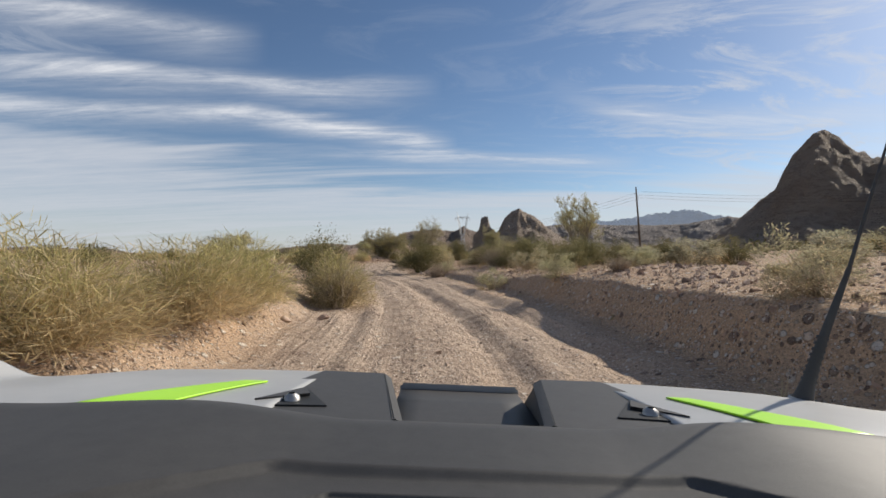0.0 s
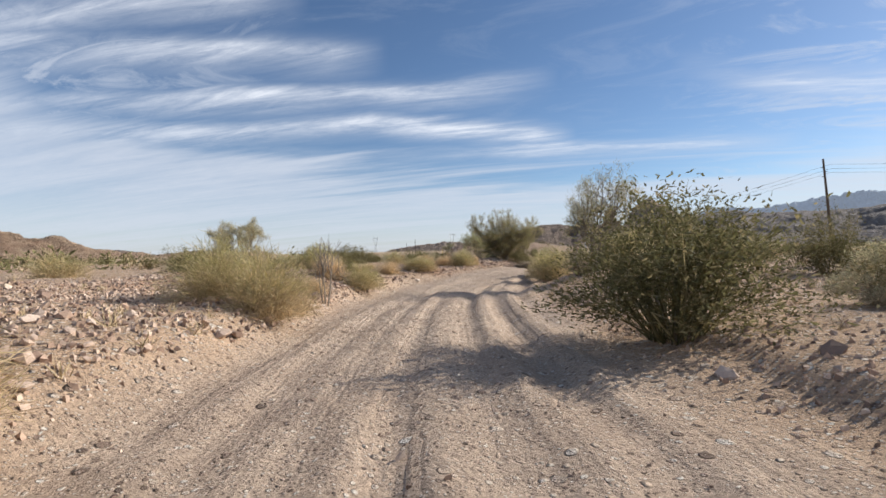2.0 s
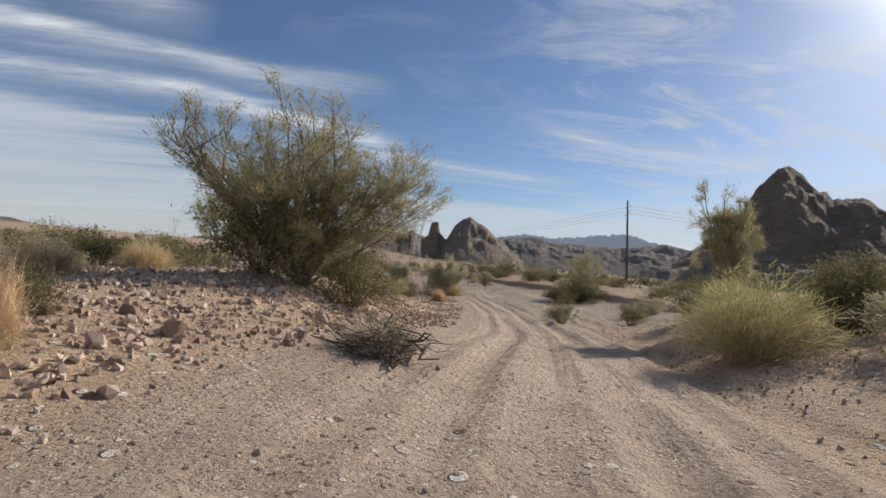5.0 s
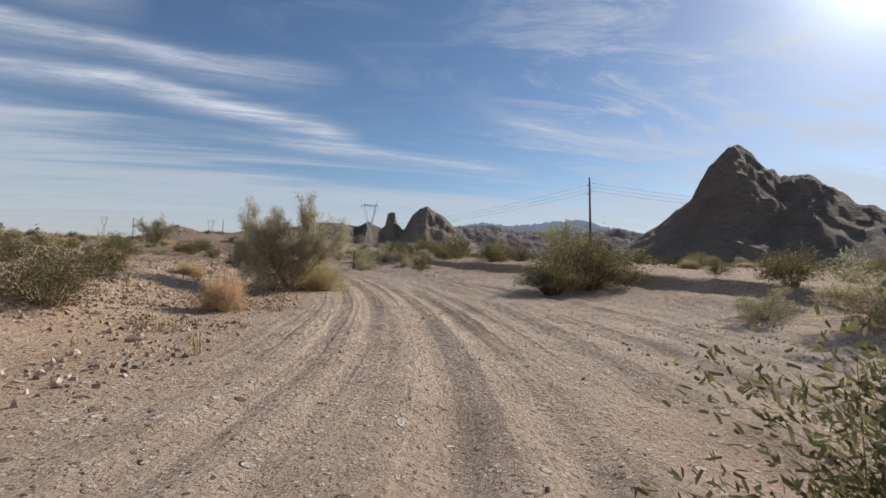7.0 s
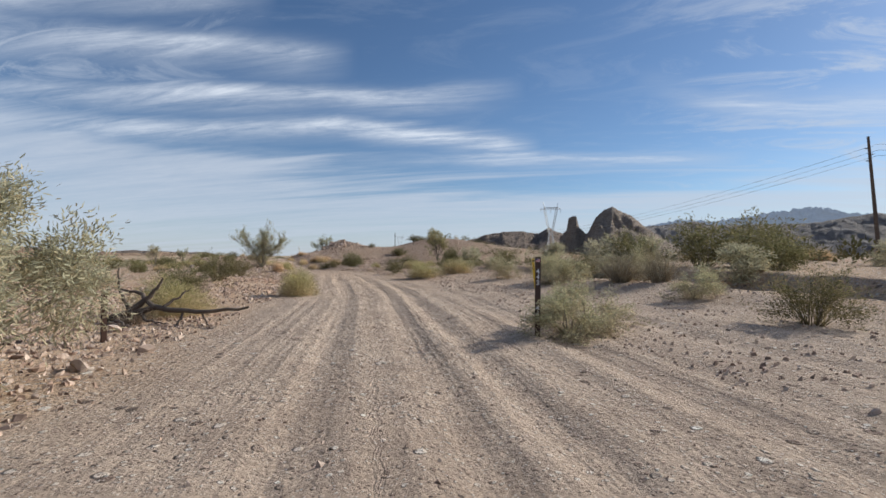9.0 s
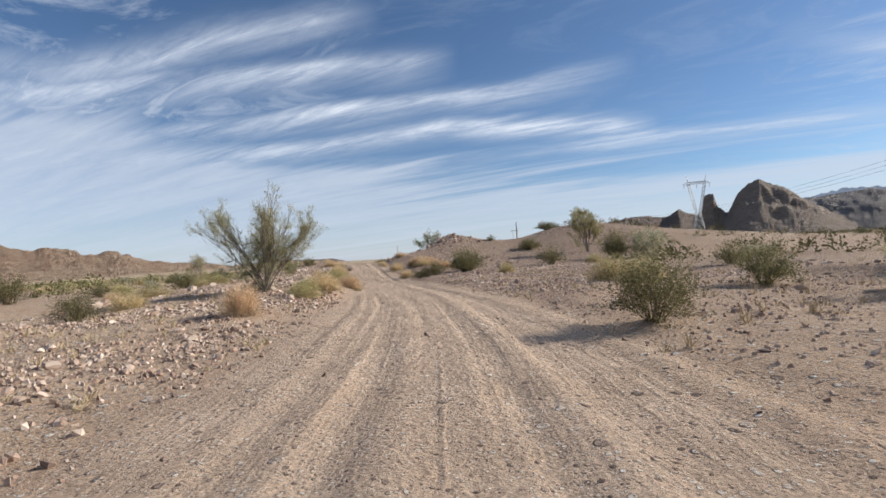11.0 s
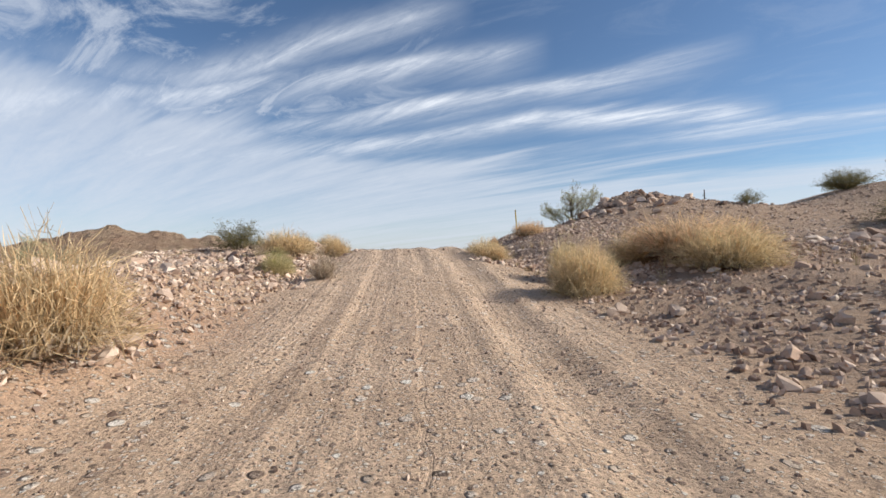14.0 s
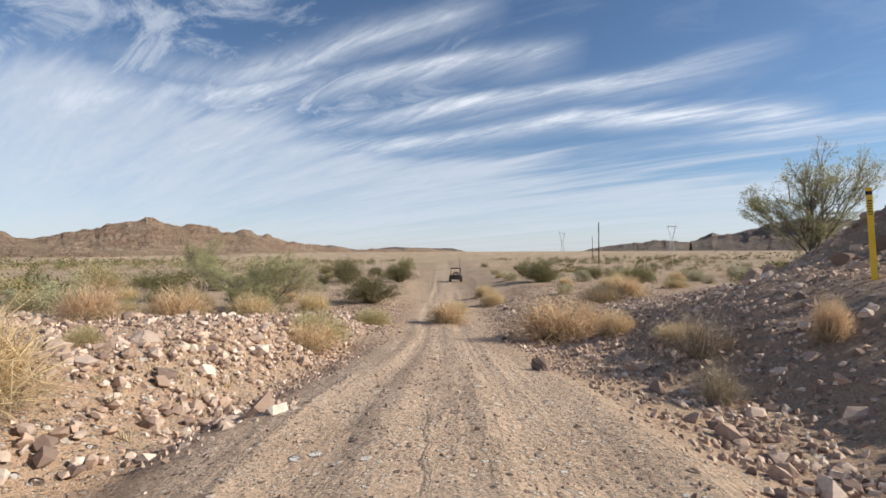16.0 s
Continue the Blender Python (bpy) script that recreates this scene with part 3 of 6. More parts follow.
# ---- plants ----
def leaf_mat(name, low, high, dead, split=0.35, soft=0.25, shift=0.35, thin=0.25):
    """Colour by height in the plant (dry at the foot, fresh above), varied stalk by stalk; thin leaves let light through."""
    m = bpy.data.materials.new(name)
    m.use_nodes = True
    k = Nodes(m.node_tree)
    sep = k.add("ShaderNodeSeparateXYZ")
    k.link(k.add("ShaderNodeTexCoord").outputs["Object"], sep.inputs[0])
    rnd = k.add("ShaderNodeNewGeometry").outputs["Random Per Island"]
    fresh = k.ramp(k.math("ADD", sep.outputs[2], k.math("MULTIPLY_ADD", rnd, 0.5, -0.25)), (split - soft / 2, 0.0), (split + soft / 2, 1.0))
    col = k.mix(fresh, low, high)
    other = k.math("FRACT", k.math("MULTIPLY", rnd, 7.31))
    col = k.mix(k.ramp(other, (0.72, 0.0), (0.8, 1.0)), col, dead)
    hsv = k.add("ShaderNodeHueSaturation")
    k.link(col, hsv.inputs["Color"])
    each = k.add("ShaderNodeObjectInfo").outputs["Random"]
    k.link(k.math("MULTIPLY_ADD", k.math("FRACT", k.math("MULTIPLY", rnd, 3.7)), shift * 2, 1 - shift), hsv.inputs["Value"])
    k.link(k.math("MULTIPLY_ADD", each, 0.022, 0.49), hsv.inputs["Hue"])
    b = k.add("ShaderNodeBsdfPrincipled")
    b.inputs["Roughness"].default_value, b.inputs["Specular IOR Level"].default_value = 0.8, 0.2
    k.link(hsv.outputs[0], b.inputs["Base Color"])
    t = k.add("ShaderNodeBsdfTranslucent")
    k.link(hsv.outputs[0], t.inputs[0])
    mx = k.add("ShaderNodeMixShader")
    mx.inputs[0].default_value = thin
    k.link(b.outputs[0], mx.inputs[1])
    k.link(t.outputs[0], mx.inputs[2])
    k.link(mx.outputs[0], k.add("ShaderNodeOutputMaterial").inputs[0])
    return m


BROOM = leaf_mat("broom_stalks", (0.55, 0.43, 0.25), (0.46, 0.405, 0.18), (0.64, 0.52, 0.31), 0.42, 0.5, thin=0.4)
STRAW = leaf_mat("dry_straw", (0.53, 0.395, 0.235), (0.77, 0.585, 0.355), (0.60, 0.455, 0.27), 0.3, 0.5, thin=0.4)
CREOSOTE = leaf_mat("creosote_leaves", (0.165, 0.142, 0.068), (0.18, 0.165, 0.074), (0.31, 0.255, 0.135), 0.3, 0.5, thin=0.4)
SALT = leaf_mat("grey_green_leaves", (0.42, 0.34, 0.22), (0.46, 0.43, 0.26), (0.58, 0.49, 0.31), 0.35, 0.5, thin=0.35)
SALT_PALE = leaf_mat("pale_grey_green_leaves", (0.42, 0.36, 0.235), (0.46, 0.43, 0.295), (0.52, 0.44, 0.29), 0.35, 0.5, thin=0.4)
TWIG = leaf_mat("dead_twigs", (0.34, 0.26, 0.18), (0.50, 0.41, 0.28), (0.28, 0.22, 0.16), 0.3, 0.5, thin=0.0)
VERDE = leaf_mat("palo_verde_twigs", (0.36, 0.33, 0.16), (0.44, 0.415, 0.22), (0.50, 0.42, 0.25), 0.5, 0.4, thin=0.4)
BARK = surface("weathered_bark", grainy((0.18, 0.145, 0.11), (0.31, 0.26, 0.20), 14.0, 0.6, 0.01, each=0.2))
DEADWOOD = surface("charred_dead_wood", grainy((0.055, 0.042, 0.034), (0.17, 0.13, 0.10), 10.0, 0.7, 0.01))


def strips(p0, p1, p2, w, rng):
    """Bent tapering blades through three points each, as two quads."""
    n = len(p0)
    side = np.cross(p2 - p0, rng.normal(size=(n, 3)))
    side /= np.linalg.norm(side, axis=1, keepdims=True) + 1e-9
    w = np.broadcast_to(np.asarray(w, float), (n,))[:, None] * 0.5
    v = np.stack([p0 - side * w, p0 + side * w, p1 + side * w * 0.8, p1 - side * w * 0.8, p2 + side * w * 0.25, p2 - side * w * 0.25], 1)
    i = np.arange(n)[:, None] * 6
    f = np.concatenate([i + [0, 1, 2, 3], i + [3, 2, 4, 5]], 1).reshape(-1, 4)
    return v.reshape(-1, 3), f


def quads(at, length, width, way, rng):
    """Single leaf quads at places, pointing along way."""
    n = len(at)
    way = way / (np.linalg.norm(way, axis=1, keepdims=True) + 1e-9)
    side = np.cross(way, rng.normal(size=(n, 3)))
    side /= np.linalg.norm(side, axis=1, keepdims=True) + 1e-9
    l, w = np.broadcast_to(length, (n,))[:, None], np.broadcast_to(width, (n,))[:, None] * 0.5
    v = np.stack([at - side * w * 0.5, at + side * w * 0.5, at + way * l * 0.6 + side * w, at + way * l], 1)
    return v.reshape(-1, 3), np.arange(n * 4).reshape(-1, 4)


def tubes(paths, radii, sides=5):
    """Tapering tubes along (n, points, 3) paths; radii (n, points)."""
    paths, radii = np.asarray(paths, float), np.asarray(radii, float)
    n, m, _ = paths.shape
    way = paths[:, -1] - paths[:, 0]
    way /= np.linalg.norm(way, axis=1, keepdims=True) + 1e-9
    u = np.cross(way, np.where(np.abs(way[:, 2:]) < 0.9, [[0, 0, 1.0]], [[1.0, 0, 0]]))
    u /= np.linalg.norm(u, axis=1, keepdims=True) + 1e-9
    v = np.cross(way, u)
    a = np.arange(sides) / sides * 2 * math.pi
    ring = u[:, None, None] * np.cos(a)[None, None, :, None] + v[:, None, None] * np.sin(a)[None, None, :, None]
    pts = paths[:, :, None] + ring * radii[:, :, None, None]
    k0 = np.arange(n)[:, None, None] * m * sides + np.arange(m - 1)[None, :, None] * sides
    j = np.arange(sides)[None, None]
    j2 = (np.arange(sides) + 1)[None, None] % sides
    f = np.stack([k0 + j, k0 + j2, k0 + sides + j2, k0 + sides + j], -1)
    return pts.reshape(-1, 3), f.reshape(-1, 4)


def joined(*sets):
    vs, fs, n = [], [], 0
    for v, f in sets:
        vs.append(v)
        fs.append(f + n)
        n += len(v)
    return np.concatenate(vs), np.concatenate(fs)


def unit(v):
    return v / (np.linalg.norm(v, axis=1, keepdims=True) + 1e-9)


def fan(rng, n, foot, spread, low, high, bend=0.12):
    """Stalk points of a plant one metre high and wide."""
    a = rng.uniform(0, 2 * math.pi, n)
    th = spread * rng.uniform(0, 1, n) ** 0.62
    rho = rng.uniform(low, high, n)
    out = np.stack([np.cos(a), np.sin(a), np.zeros(n)], 1)
    p0 = out * (foot * np.sqrt(rng.uniform(0, 1, n)))[:, None]
    tip = out * (0.5 * np.sin(th) * rho)[:, None] + np.array([[0, 0, 1.0]]) * (np.cos(th) ** 0.7 * rho)[:, None]
    p1 = p0 * 0.5 + tip * 0.5 + np.array([[0, 0, 1.0]]) * (bend * np.sin(th))[:, None] + rng.normal(0, 0.05, (n, 3))
    p2 = tip + rng.normal(0, 0.085, (n, 3)) - np.array([[0, 0, 1.0]]) * (bend * np.sin(th) * rng.uniform(0, 1, n))[:, None]
    p2[:, 2] = np.maximum(p2[:, 2], 0.02)
    return p0, p1, p2


def broom_mesh(seed, n=1000, m=4800, fat=1.0):
    """A lumpy mound of thin stalks, fuzzy with short sprigs."""
    rng = np.random.default_rng(seed)
    lumps = unit(rng.normal(size=(11, 3)) + [0, 0, 0.5])
    swell = rng.uniform(-0.34, 0.26, 11)

    def tips(n, lo):
        d = unit(rng.normal(size=(n, 3)) * [1, 1, 0.9])
        d[:, 2] = np.abs(d[:, 2]) + 0.02
        rad = 0.86 + (np.exp((d @ lumps.T - 1) * 9) * swell).sum(1)
        return d, d * (rad * rng.uniform(lo, 1.0, n))[:, None] * [0.5, 0.5, 1.0]

    d, tip = tips(n, 0.62)
    p0 = rng.normal(0, 0.09, (n, 3)) * [1, 1, 0]
    mid = p0 * 0.4 + tip * 0.55 + [0, 0, 0.10] + rng.normal(0, 0.04, (n, 3))
    sets = [strips(p0, mid, tip, rng.uniform(0.003, 0.006, n) * fat, rng)]
    d, at = tips(m, 0.55)
    sets.append(quads(at, rng.uniform(0.06, 0.18, m), rng.uniform(0.004, 0.0085, m) * fat, unit(d * [1, 1, 0.8]) * 0.55 + rng.normal(0, 0.55, (m, 3)) + [0, 0, 0.35], rng))
    return joined(*sets)


def straw_mesh(seed):
    rng = np.random.default_rng(seed)
    p0, p1, p2 = fan(rng, 900, 0.2, 1.5, 0.35, 0.95, 0.28)
    m = 2200
    d = unit(rng.normal(size=(m, 3)) * [1, 1, 0.8])
    d[:, 2] = np.abs(d[:, 2])
    at = d * rng.uniform(0.45, 0.92, (m, 1)) * [0.48, 0.48, 0.86]
    fuzz = quads(at, rng.uniform(0.08, 0.2, m), rng.uniform(0.005, 0.009, m), d * 0.7 + rng.normal(0, 0.6, (m, 3)) + [0, 0, 0.2], rng)
    return joined(strips(p0, p1, p2, rng.uniform(0.005, 0.0095, 900), rng), fuzz)


def stem_mesh(seed):
    rng = np.random.default_rng(seed)
    p0, p1, p2 = fan(rng, 1, 0.06, 0.9, 0.55, 0.72, 0.1)
    v, f = tubes(np.stack([p0, p1, p2], 1), np.array([[0.008, 0.006, 0.002]]))
    return mesh_from("stem", v, f)


def creosote_mesh(seed, stalks=84, leaf=0.66, each=76):
    rng = np.random.default_rng(seed)
    p0, p1, p2 = fan(rng, stalks, 0.10, 1.46, 0.72, 0.96, 0.12)
    sets = [strips(p0, p1, p2, 0.008, rng)]
    for s in range(stalks):
        # black patch just above the scoop paints the shade of a recess
        n = each
        u = 0.28 + 0.74 * rng.uniform(0, 1, (n, 1)) ** 0.7
        at = p0[s] * (1 - u) + p2[s] * u + (p1[s] - (p0[s] + p2[s]) / 2) * 2 * u * (1 - u) + rng.normal(0, 0.027, (n, 3))
        side = unit(rng.normal(size=(5, 3)) + unit(p2[s:s + 1] - p0[s:s + 1]))
        at = at + side[rng.integers(0, 5, n)] * rng.uniform(0, 0.11, (n, 1))
        at[:, 2] = np.maximum(at[:, 2], 0.04)
        sets.append(quads(at, rng.uniform(0.03, 0.06, n) * leaf, 0.024 * leaf, unit(p2[s:s + 1] - p0[s:s + 1]) + rng.normal(0, 0.8, (n, 3)), rng))
    return joined(*sets)


def salt_mesh(seed, n=90, m=60, leaf=0.64, tight=1.0):
    rng = np.random.default_rng(seed)
    sets = []
    lobe = unit(rng.normal(size=(15, 3)) * [1, 1, 0.9])
    lobe[:, 2] = np.abs(lobe[:, 2]) - 0.05
    lobe = lobe * rng.uniform(0.45, 0.78, (15, 1))
    d = unit(rng.normal(size=(n, 3)) + [0, 0, 0.25])
    c = lobe[rng.integers(0, 15, n)] * (2 - tight) + d * rng.uniform(0.14, 0.26, (n, 1)) * tight
    c = c * [0.46, 0.46, 0.86] + [0, 0, 0.06]
    c[:, 2] = np.maximum(c[:, 2], 0.03)
    p0 = rng.normal(0, 0.05, (n, 3)) * [1, 1, 0]
    sets.append(strips(p0, (p0 + c) / 2 + [0, 0, 0.05], c, 0.006, rng))
    for s in range(n):
        at = c[s] + rng.normal(0, 0.038, (m, 3))
        at[:, 2] = np.maximum(at[:, 2], 0.02)
        sets.append(quads(at, rng.uniform(0.03, 0.07, m) * leaf, 0.018 * leaf, d[s] + rng.normal(0, 0.6, (m, 3)), rng))
    return joined(*sets)


def twig_mesh(seed, n=420):
    rng = np.random.default_rng(seed)
    p0, p1, p2 = fan(rng, n, 0.12, 1.45, 0.35, 1.0, 0.15)
    sets = [strips(p0, p1, p2, rng.uniform(0.004, 0.008, n), rng)]
    for _ in range(3):
        at = p1 + (p2 - p1) * rng.uniform(0, 0.9, (n, 1))
        sets.append(quads(at, rng.uniform(0.08, 0.2, n), 0.005, unit(p2 - p1) + rng.normal(0, 0.6, (n, 3)), rng))
    return joined(*sets)


def limb_tree(seed, height, width, stems, depth=4, leafy=40, twig=0.16, spread=0.5, split=3):
    """Skeleton of a many-stemmed desert tree; gives wood and twig meshes in metres."""
    rng = np.random.default_rng(seed)
    wood, rad, ends = [], [], []
    reach = height / 2.55

    def grow(p, d, length, r, level):
        mid = p + d * length * 0.5 + rng.normal(0, 0.05 * length, 3)
        end = p + d * length + rng.normal(0, 0.05 * length, 3)
        wood.append([p, mid, end])
        rad.append([r, r * 0.82, r * 0.62])
        if level >= 2:
            ends.append((mid, end, level))
        if level < depth:
            for _ in range(split if level else split + 1):
                nd = d + rng.normal(0, spread, 3) * [1, 1, 0.7] + [0, 0, 0.10]
                grow(end if rng.random() < 0.7 else mid, nd / np.linalg.norm(nd), length * rng.uniform(0.62, 0.85), r * 0.58, level + 1)

    for i in range(stems):
        a = i / stems * 2 * math.pi + rng.uniform(-0.4, 0.4)
        lean = rng.uniform(0.25, 0.75) * width / height
        d = np.array([math.cos(a) * lean, math.sin(a) * lean, 1.0])
        grow(np.array([math.cos(a) * 0.12, math.sin(a) * 0.12, -0.05]), d / np.linalg.norm(d), reach * rng.uniform(0.75, 1.0), 0.017 * height * rng.uniform(0.6, 1.0), 0)
    wood, rad = np.array(wood), np.array(rad)
    top = np.percentile(wood[:, 2, 2], 99.5)
    half = np.percentile(np.hypot(wood[:, 2, 0], wood[:, 2, 1]), 97)
    fit = np.array([width * 0.5 / half, width * 0.5 / half, height * 0.96 / top])
    wood = wood * fit
    sets = []
    if leafy:
        e0, e1 = np.array([e[0] for e in ends]) * fit, np.array([e[1] for e in ends]) * fit
        lv = np.array([e[2] for e in ends])
        pick = np.repeat(np.arange(len(e0)), np.where(lv == depth, leafy, leafy // 4))
        u = rng.uniform(0, 1.15, (len(pick), 1))
        at = e0[pick] * (1 - u) + e1[pick] * u + rng.normal(0, 0.07, (len(pick), 3))
        way = unit(e1[pick] - e0[pick]) + rng.normal(0, 0.65, (len(pick), 3)) + [0, 0, 0.12]
        sets.append(quads(at, rng.uniform(0.5, 1.2, len(pick)) * twig, rng.uniform(0.07, 0.16, len(pick)) * twig, way, rng))
    return tubes(wood, np.maximum(rad, 0.004)), (joined(*sets) if sets else None)


def part(name, data, material, parent, label="", at=None):
    """Links mesh data as one part under a thing or part."""
    if not data.materials:
        data.materials.append(material)
    ob = new(name, data)
    ob.parent = parent
    if at is not None:
        ob.matrix_basis = at
    return tagged(ob, label)


def thing(name, label, category, m, group=""):
    ob = new(name)
    ob.empty_display_size = 0.2
    ob.matrix_basis = m
    return tagged(ob, label, category, group)


def variants(name, maker, seeds, material):
    made = []
    for s in seeds:
        v, f = maker(s)
        wide = np.percentile(np.hypot(v[:, 0], v[:, 1]), 96)
        m = mesh_from(name, v * [0.5 / wide, 0.5 / wide, 1 / np.percentile(v[:, 2], 98.5)], f)
        m.materials.append(material)
        made.append(m)
    return made


BROOMS = variants("broom_foliage", broom_mesh, (1, 2, 3, 4), BROOM)
BROOMS_FAR = variants("broom_foliage", lambda s: broom_mesh(s, 450, 1900, 1.8), (51, 52), BROOM)
STRAWS = variants("straw_blades", straw_mesh, (5, 6, 7), STRAW)
CREOS = variants("creosote_foliage", creosote_mesh, (8, 9, 10), CREOSOTE)
SALTS = variants("saltbush_foliage", salt_mesh, (11, 12, 13), SALT)
SALTS_BIG = variants("saltbush_foliage", lambda s: salt_mesh(s, 420, 120, 0.42, 0.88), (31,), SALT_PALE)
SALTS_FAR = variants("saltbush_foliage", lambda s: salt_mesh(s, 110, 34, 1.0), (36, 37), SALT_PALE)
CREOS_BIG = variants("creosote_foliage", lambda s: creosote_mesh(s, 170, 0.56, 80), (32, 33), CREOSOTE)
CREOS_FAR = variants("creosote_foliage", lambda s: creosote_mesh(s, 84, 0.95, 36), (34, 35), CREOSOTE)
TWIGS = variants("twig_cluster", twig_mesh, (14, 15), TWIG)
STUBBLE = variants("stubble", lambda s: strips(*fan(np.random.default_rng(s), 260, 0.3, 1.5, 0.3, 0.9, 0.2), 0.014, np.random.default_rng(s + 1)), (41, 42), TWIG)
STEMS = [stem_mesh(s) for s in range(16, 26)]
dice = random.Random(7)


def bush(name, label, category, kinds, foliage, x, y, h, w, group, stems=True):
    m = Matrix.Translation((x, y, ground_z(x, y) - 0.03)) @ Matrix.Rotation(dice.uniform(0, 6.28), 4, "Z")
    ob = thing(name, label, category, m, group)
    ob.scale = (w * dice.uniform(0.92, 1.16), w * dice.uniform(0.92, 1.16), h)
    part(foliage, dice.choice(kinds), None, ob)
    if stems:
        for _ in range(4):
            part("stem", dice.choice(STEMS), BARK, ob)
    return ob


def broom(x, y, h, w):
    return bush("broom_bush", "dense yellow-green stalky desert bush, straw-coloured at its foot", "bush", BROOMS_FAR if abs(on_road(x, y)[1][0]) > 8 else BROOMS, "foliage", x, y, h * 0.86, w, "broom bushes beside the track")


def straw(x, y, h, w):
    ob = bush("grass_tuft", "dry straw-coloured bunch grass on stony ground", "grass", STRAWS, "foliage", x, y, h * 0.9, w, "dry grass tufts", False)
    part("stubble", dice.choice(STUBBLE), None, ob, "short grey stubble at the foot", Matrix.Diagonal((0.8, 0.8, 0.35, 1)))
    return ob


def creosote(x, y, h, w):
    return bush("creosote_bush", "dark green open creosote bush with small leaves", "bush", CREOS_FAR if abs(on_road(x, y)[1][0]) > 12 and not 3.5 < w < 4.1 else CREOS if w < 2.4 else CREOS_BIG, "foliage", x, y, h, w, "creosote bushes")


def saltbush(x, y, h, w):
    return bush("saltbush", "rounded grey-green desert shrub with tan twigs", "bush", SALTS_FAR if abs(on_road(x, y)[1][0]) > 12 else SALTS if w < 2.6 else SALTS_BIG, "foliage", x, y, h, w, "grey-green shrubs")


def twigs(x, y, h, w):
    return bush("dry_shrub", "leafless dry grey-tan twiggy shrub", "bush", TWIGS, "twig_tangle", x, y, h, w, "dry shrubs")


def lobed_tree(seed, lobes, leafy, twig):
    """Several leaning groups of stems from one foot, each with a crown of its own: (dx, dy, height, width)."""
    woods, crowns = [], []
    for i, (dx, dy, h, w) in enumerate(lobes):
        (wv, wf), (cv, cf) = limb_tree(seed + i, h, w, 3, 4, leafy, twig, 0.8)
        for v in (wv, cv):
            lean = np.clip(v[:, 2] / (0.75 * h), 0, 1) ** 1.1
            v[:, 0] += dx * lean
            v[:, 1] += dy * lean
        woods.append((wv, wf))
        crowns.append((cv, cf))
    return joined(*woods), joined(*crowns)


def palo_verde(x, y, h, w, seed, stems=5, label="green-twigged palo verde tree with a thin airy crown", leafy=34, depth=4, twig=1.0, lobes=()):
    ob = thing("palo_verde_tree", label, "tree", Matrix.Translation((x, y, ground_z(x, y))), "desert trees")
    if lobes:
        wood, crown = lobed_tree(seed, lobes, leafy, (0.10 + 0.010 * h) * twig)
    else:
        wood, crown = limb_tree(seed, h, w, stems, depth, leafy, (0.10 + 0.010 * h) * twig)
    part("trunk", mesh_from("trunk", *wood, True), BARK, ob, "grey forked stems and limbs")
    if crown:
        part("crown", mesh_from("crown", *crown), SALT_TREE if "grey-green" in label else OLIVE if "olive" in label else VERDE, ob)
    return ob


SALT_TREE = leaf_mat("pale_grey_green_twigs", (0.50, 0.41, 0.24), (0.54, 0.51, 0.34), (0.60, 0.48, 0.29), 1.2, 0.8, thin=0.5)
OLIVE = leaf_mat("olive_twigs", (0.35, 0.29, 0.15), (0.40, 0.355, 0.18), (0.46, 0.36, 0.20), 0.5, 0.4, thin=0.5)
palo_verde(-7.4, 59.8, 4.2, 6.6, 101, 8, "broad many-stemmed palo verde tree with a dense olive crown", 27, twig=0.95,
           lobes=((-2.0, -0.2, 3.8, 2.6), (-0.8, 0.5, 4.0, 2.4), (0.5, -0.5, 4.05, 3.0), (1.2, 0.6, 3.9, 3.0), (2.2, 0.1, 3.2, 2.9), (-0.2, -0.7, 2.7, 3.0)))
palo_verde(-1.7, 41.5, 4.0, 3.1, 102, 5, leafy=24, twig=0.8)
twigs(-2.2, 40.6, 1.1, 1.9)
creosote(-8.2, 59.5, 1.7, 2.3)
creosote(-6.3, 60.0, 1.5, 2.2)
palo_verde(13.1, 44.0, 6.2, 5.4, 103, 5, leafy=44, twig=1.1)
palo_verde(6.8, 65.5, 5.2, 2.6, 104, 4, leafy=60)
palo_verde(27.0, 122.0, 4.8, 7.0, 105, twig=1.4)
palo_verde(-16.5, 190.0, 6.6, 5.6, 106, 5, leafy=60, twig=1.4)
palo_verde(-46.7, 201.0, 4.4, 4.6, 107, 5, leafy=20,
           lobes=((-1.7, -1.3, 2.8, 2.6), (0.1, 0.2, 4.6, 3.2), (1.2, 1.0, 4.3, 3.0)))
palo_verde(-23.1, 136.9, 4.6, 4.3, 108, 4, "airy young palo verde tree with leaning stems", 25, twig=0.8,
           lobes=((0.5, 0.2, 4.5, 2.2), (-1.6, -0.9, 3.9, 2.3), (1.3, 0.8, 3.5, 2.0), (-0.4, 0.6, 3.0, 2.2)))
palo_verde(-19.8, 44.4, 3.0, 3.0, 109, 4, "small ragged grey-green desert tree", 46)
palo_verde(-0.7, 87.5, 3.6, 3.4, 110, 7, "tall grey-green tree-like shrub beside the track", 44, twig=0.8,
           lobes=((0.2, 0.1, 3.6, 1.9), (-1.0, 0.2, 3.1, 1.9), (1.1, -0.1, 2.6, 1.7), (-0.4, -0.4, 2.2, 2.0)))
palo_verde(-53.0, 157.0, 3.4, 2.4, 111, 3, "sparse young palo verde tree", 20)
palo_verde(-75.5, 189.8, 4.2, 2.2, 112, 3, "slender palo verde tree on the plain", 26)
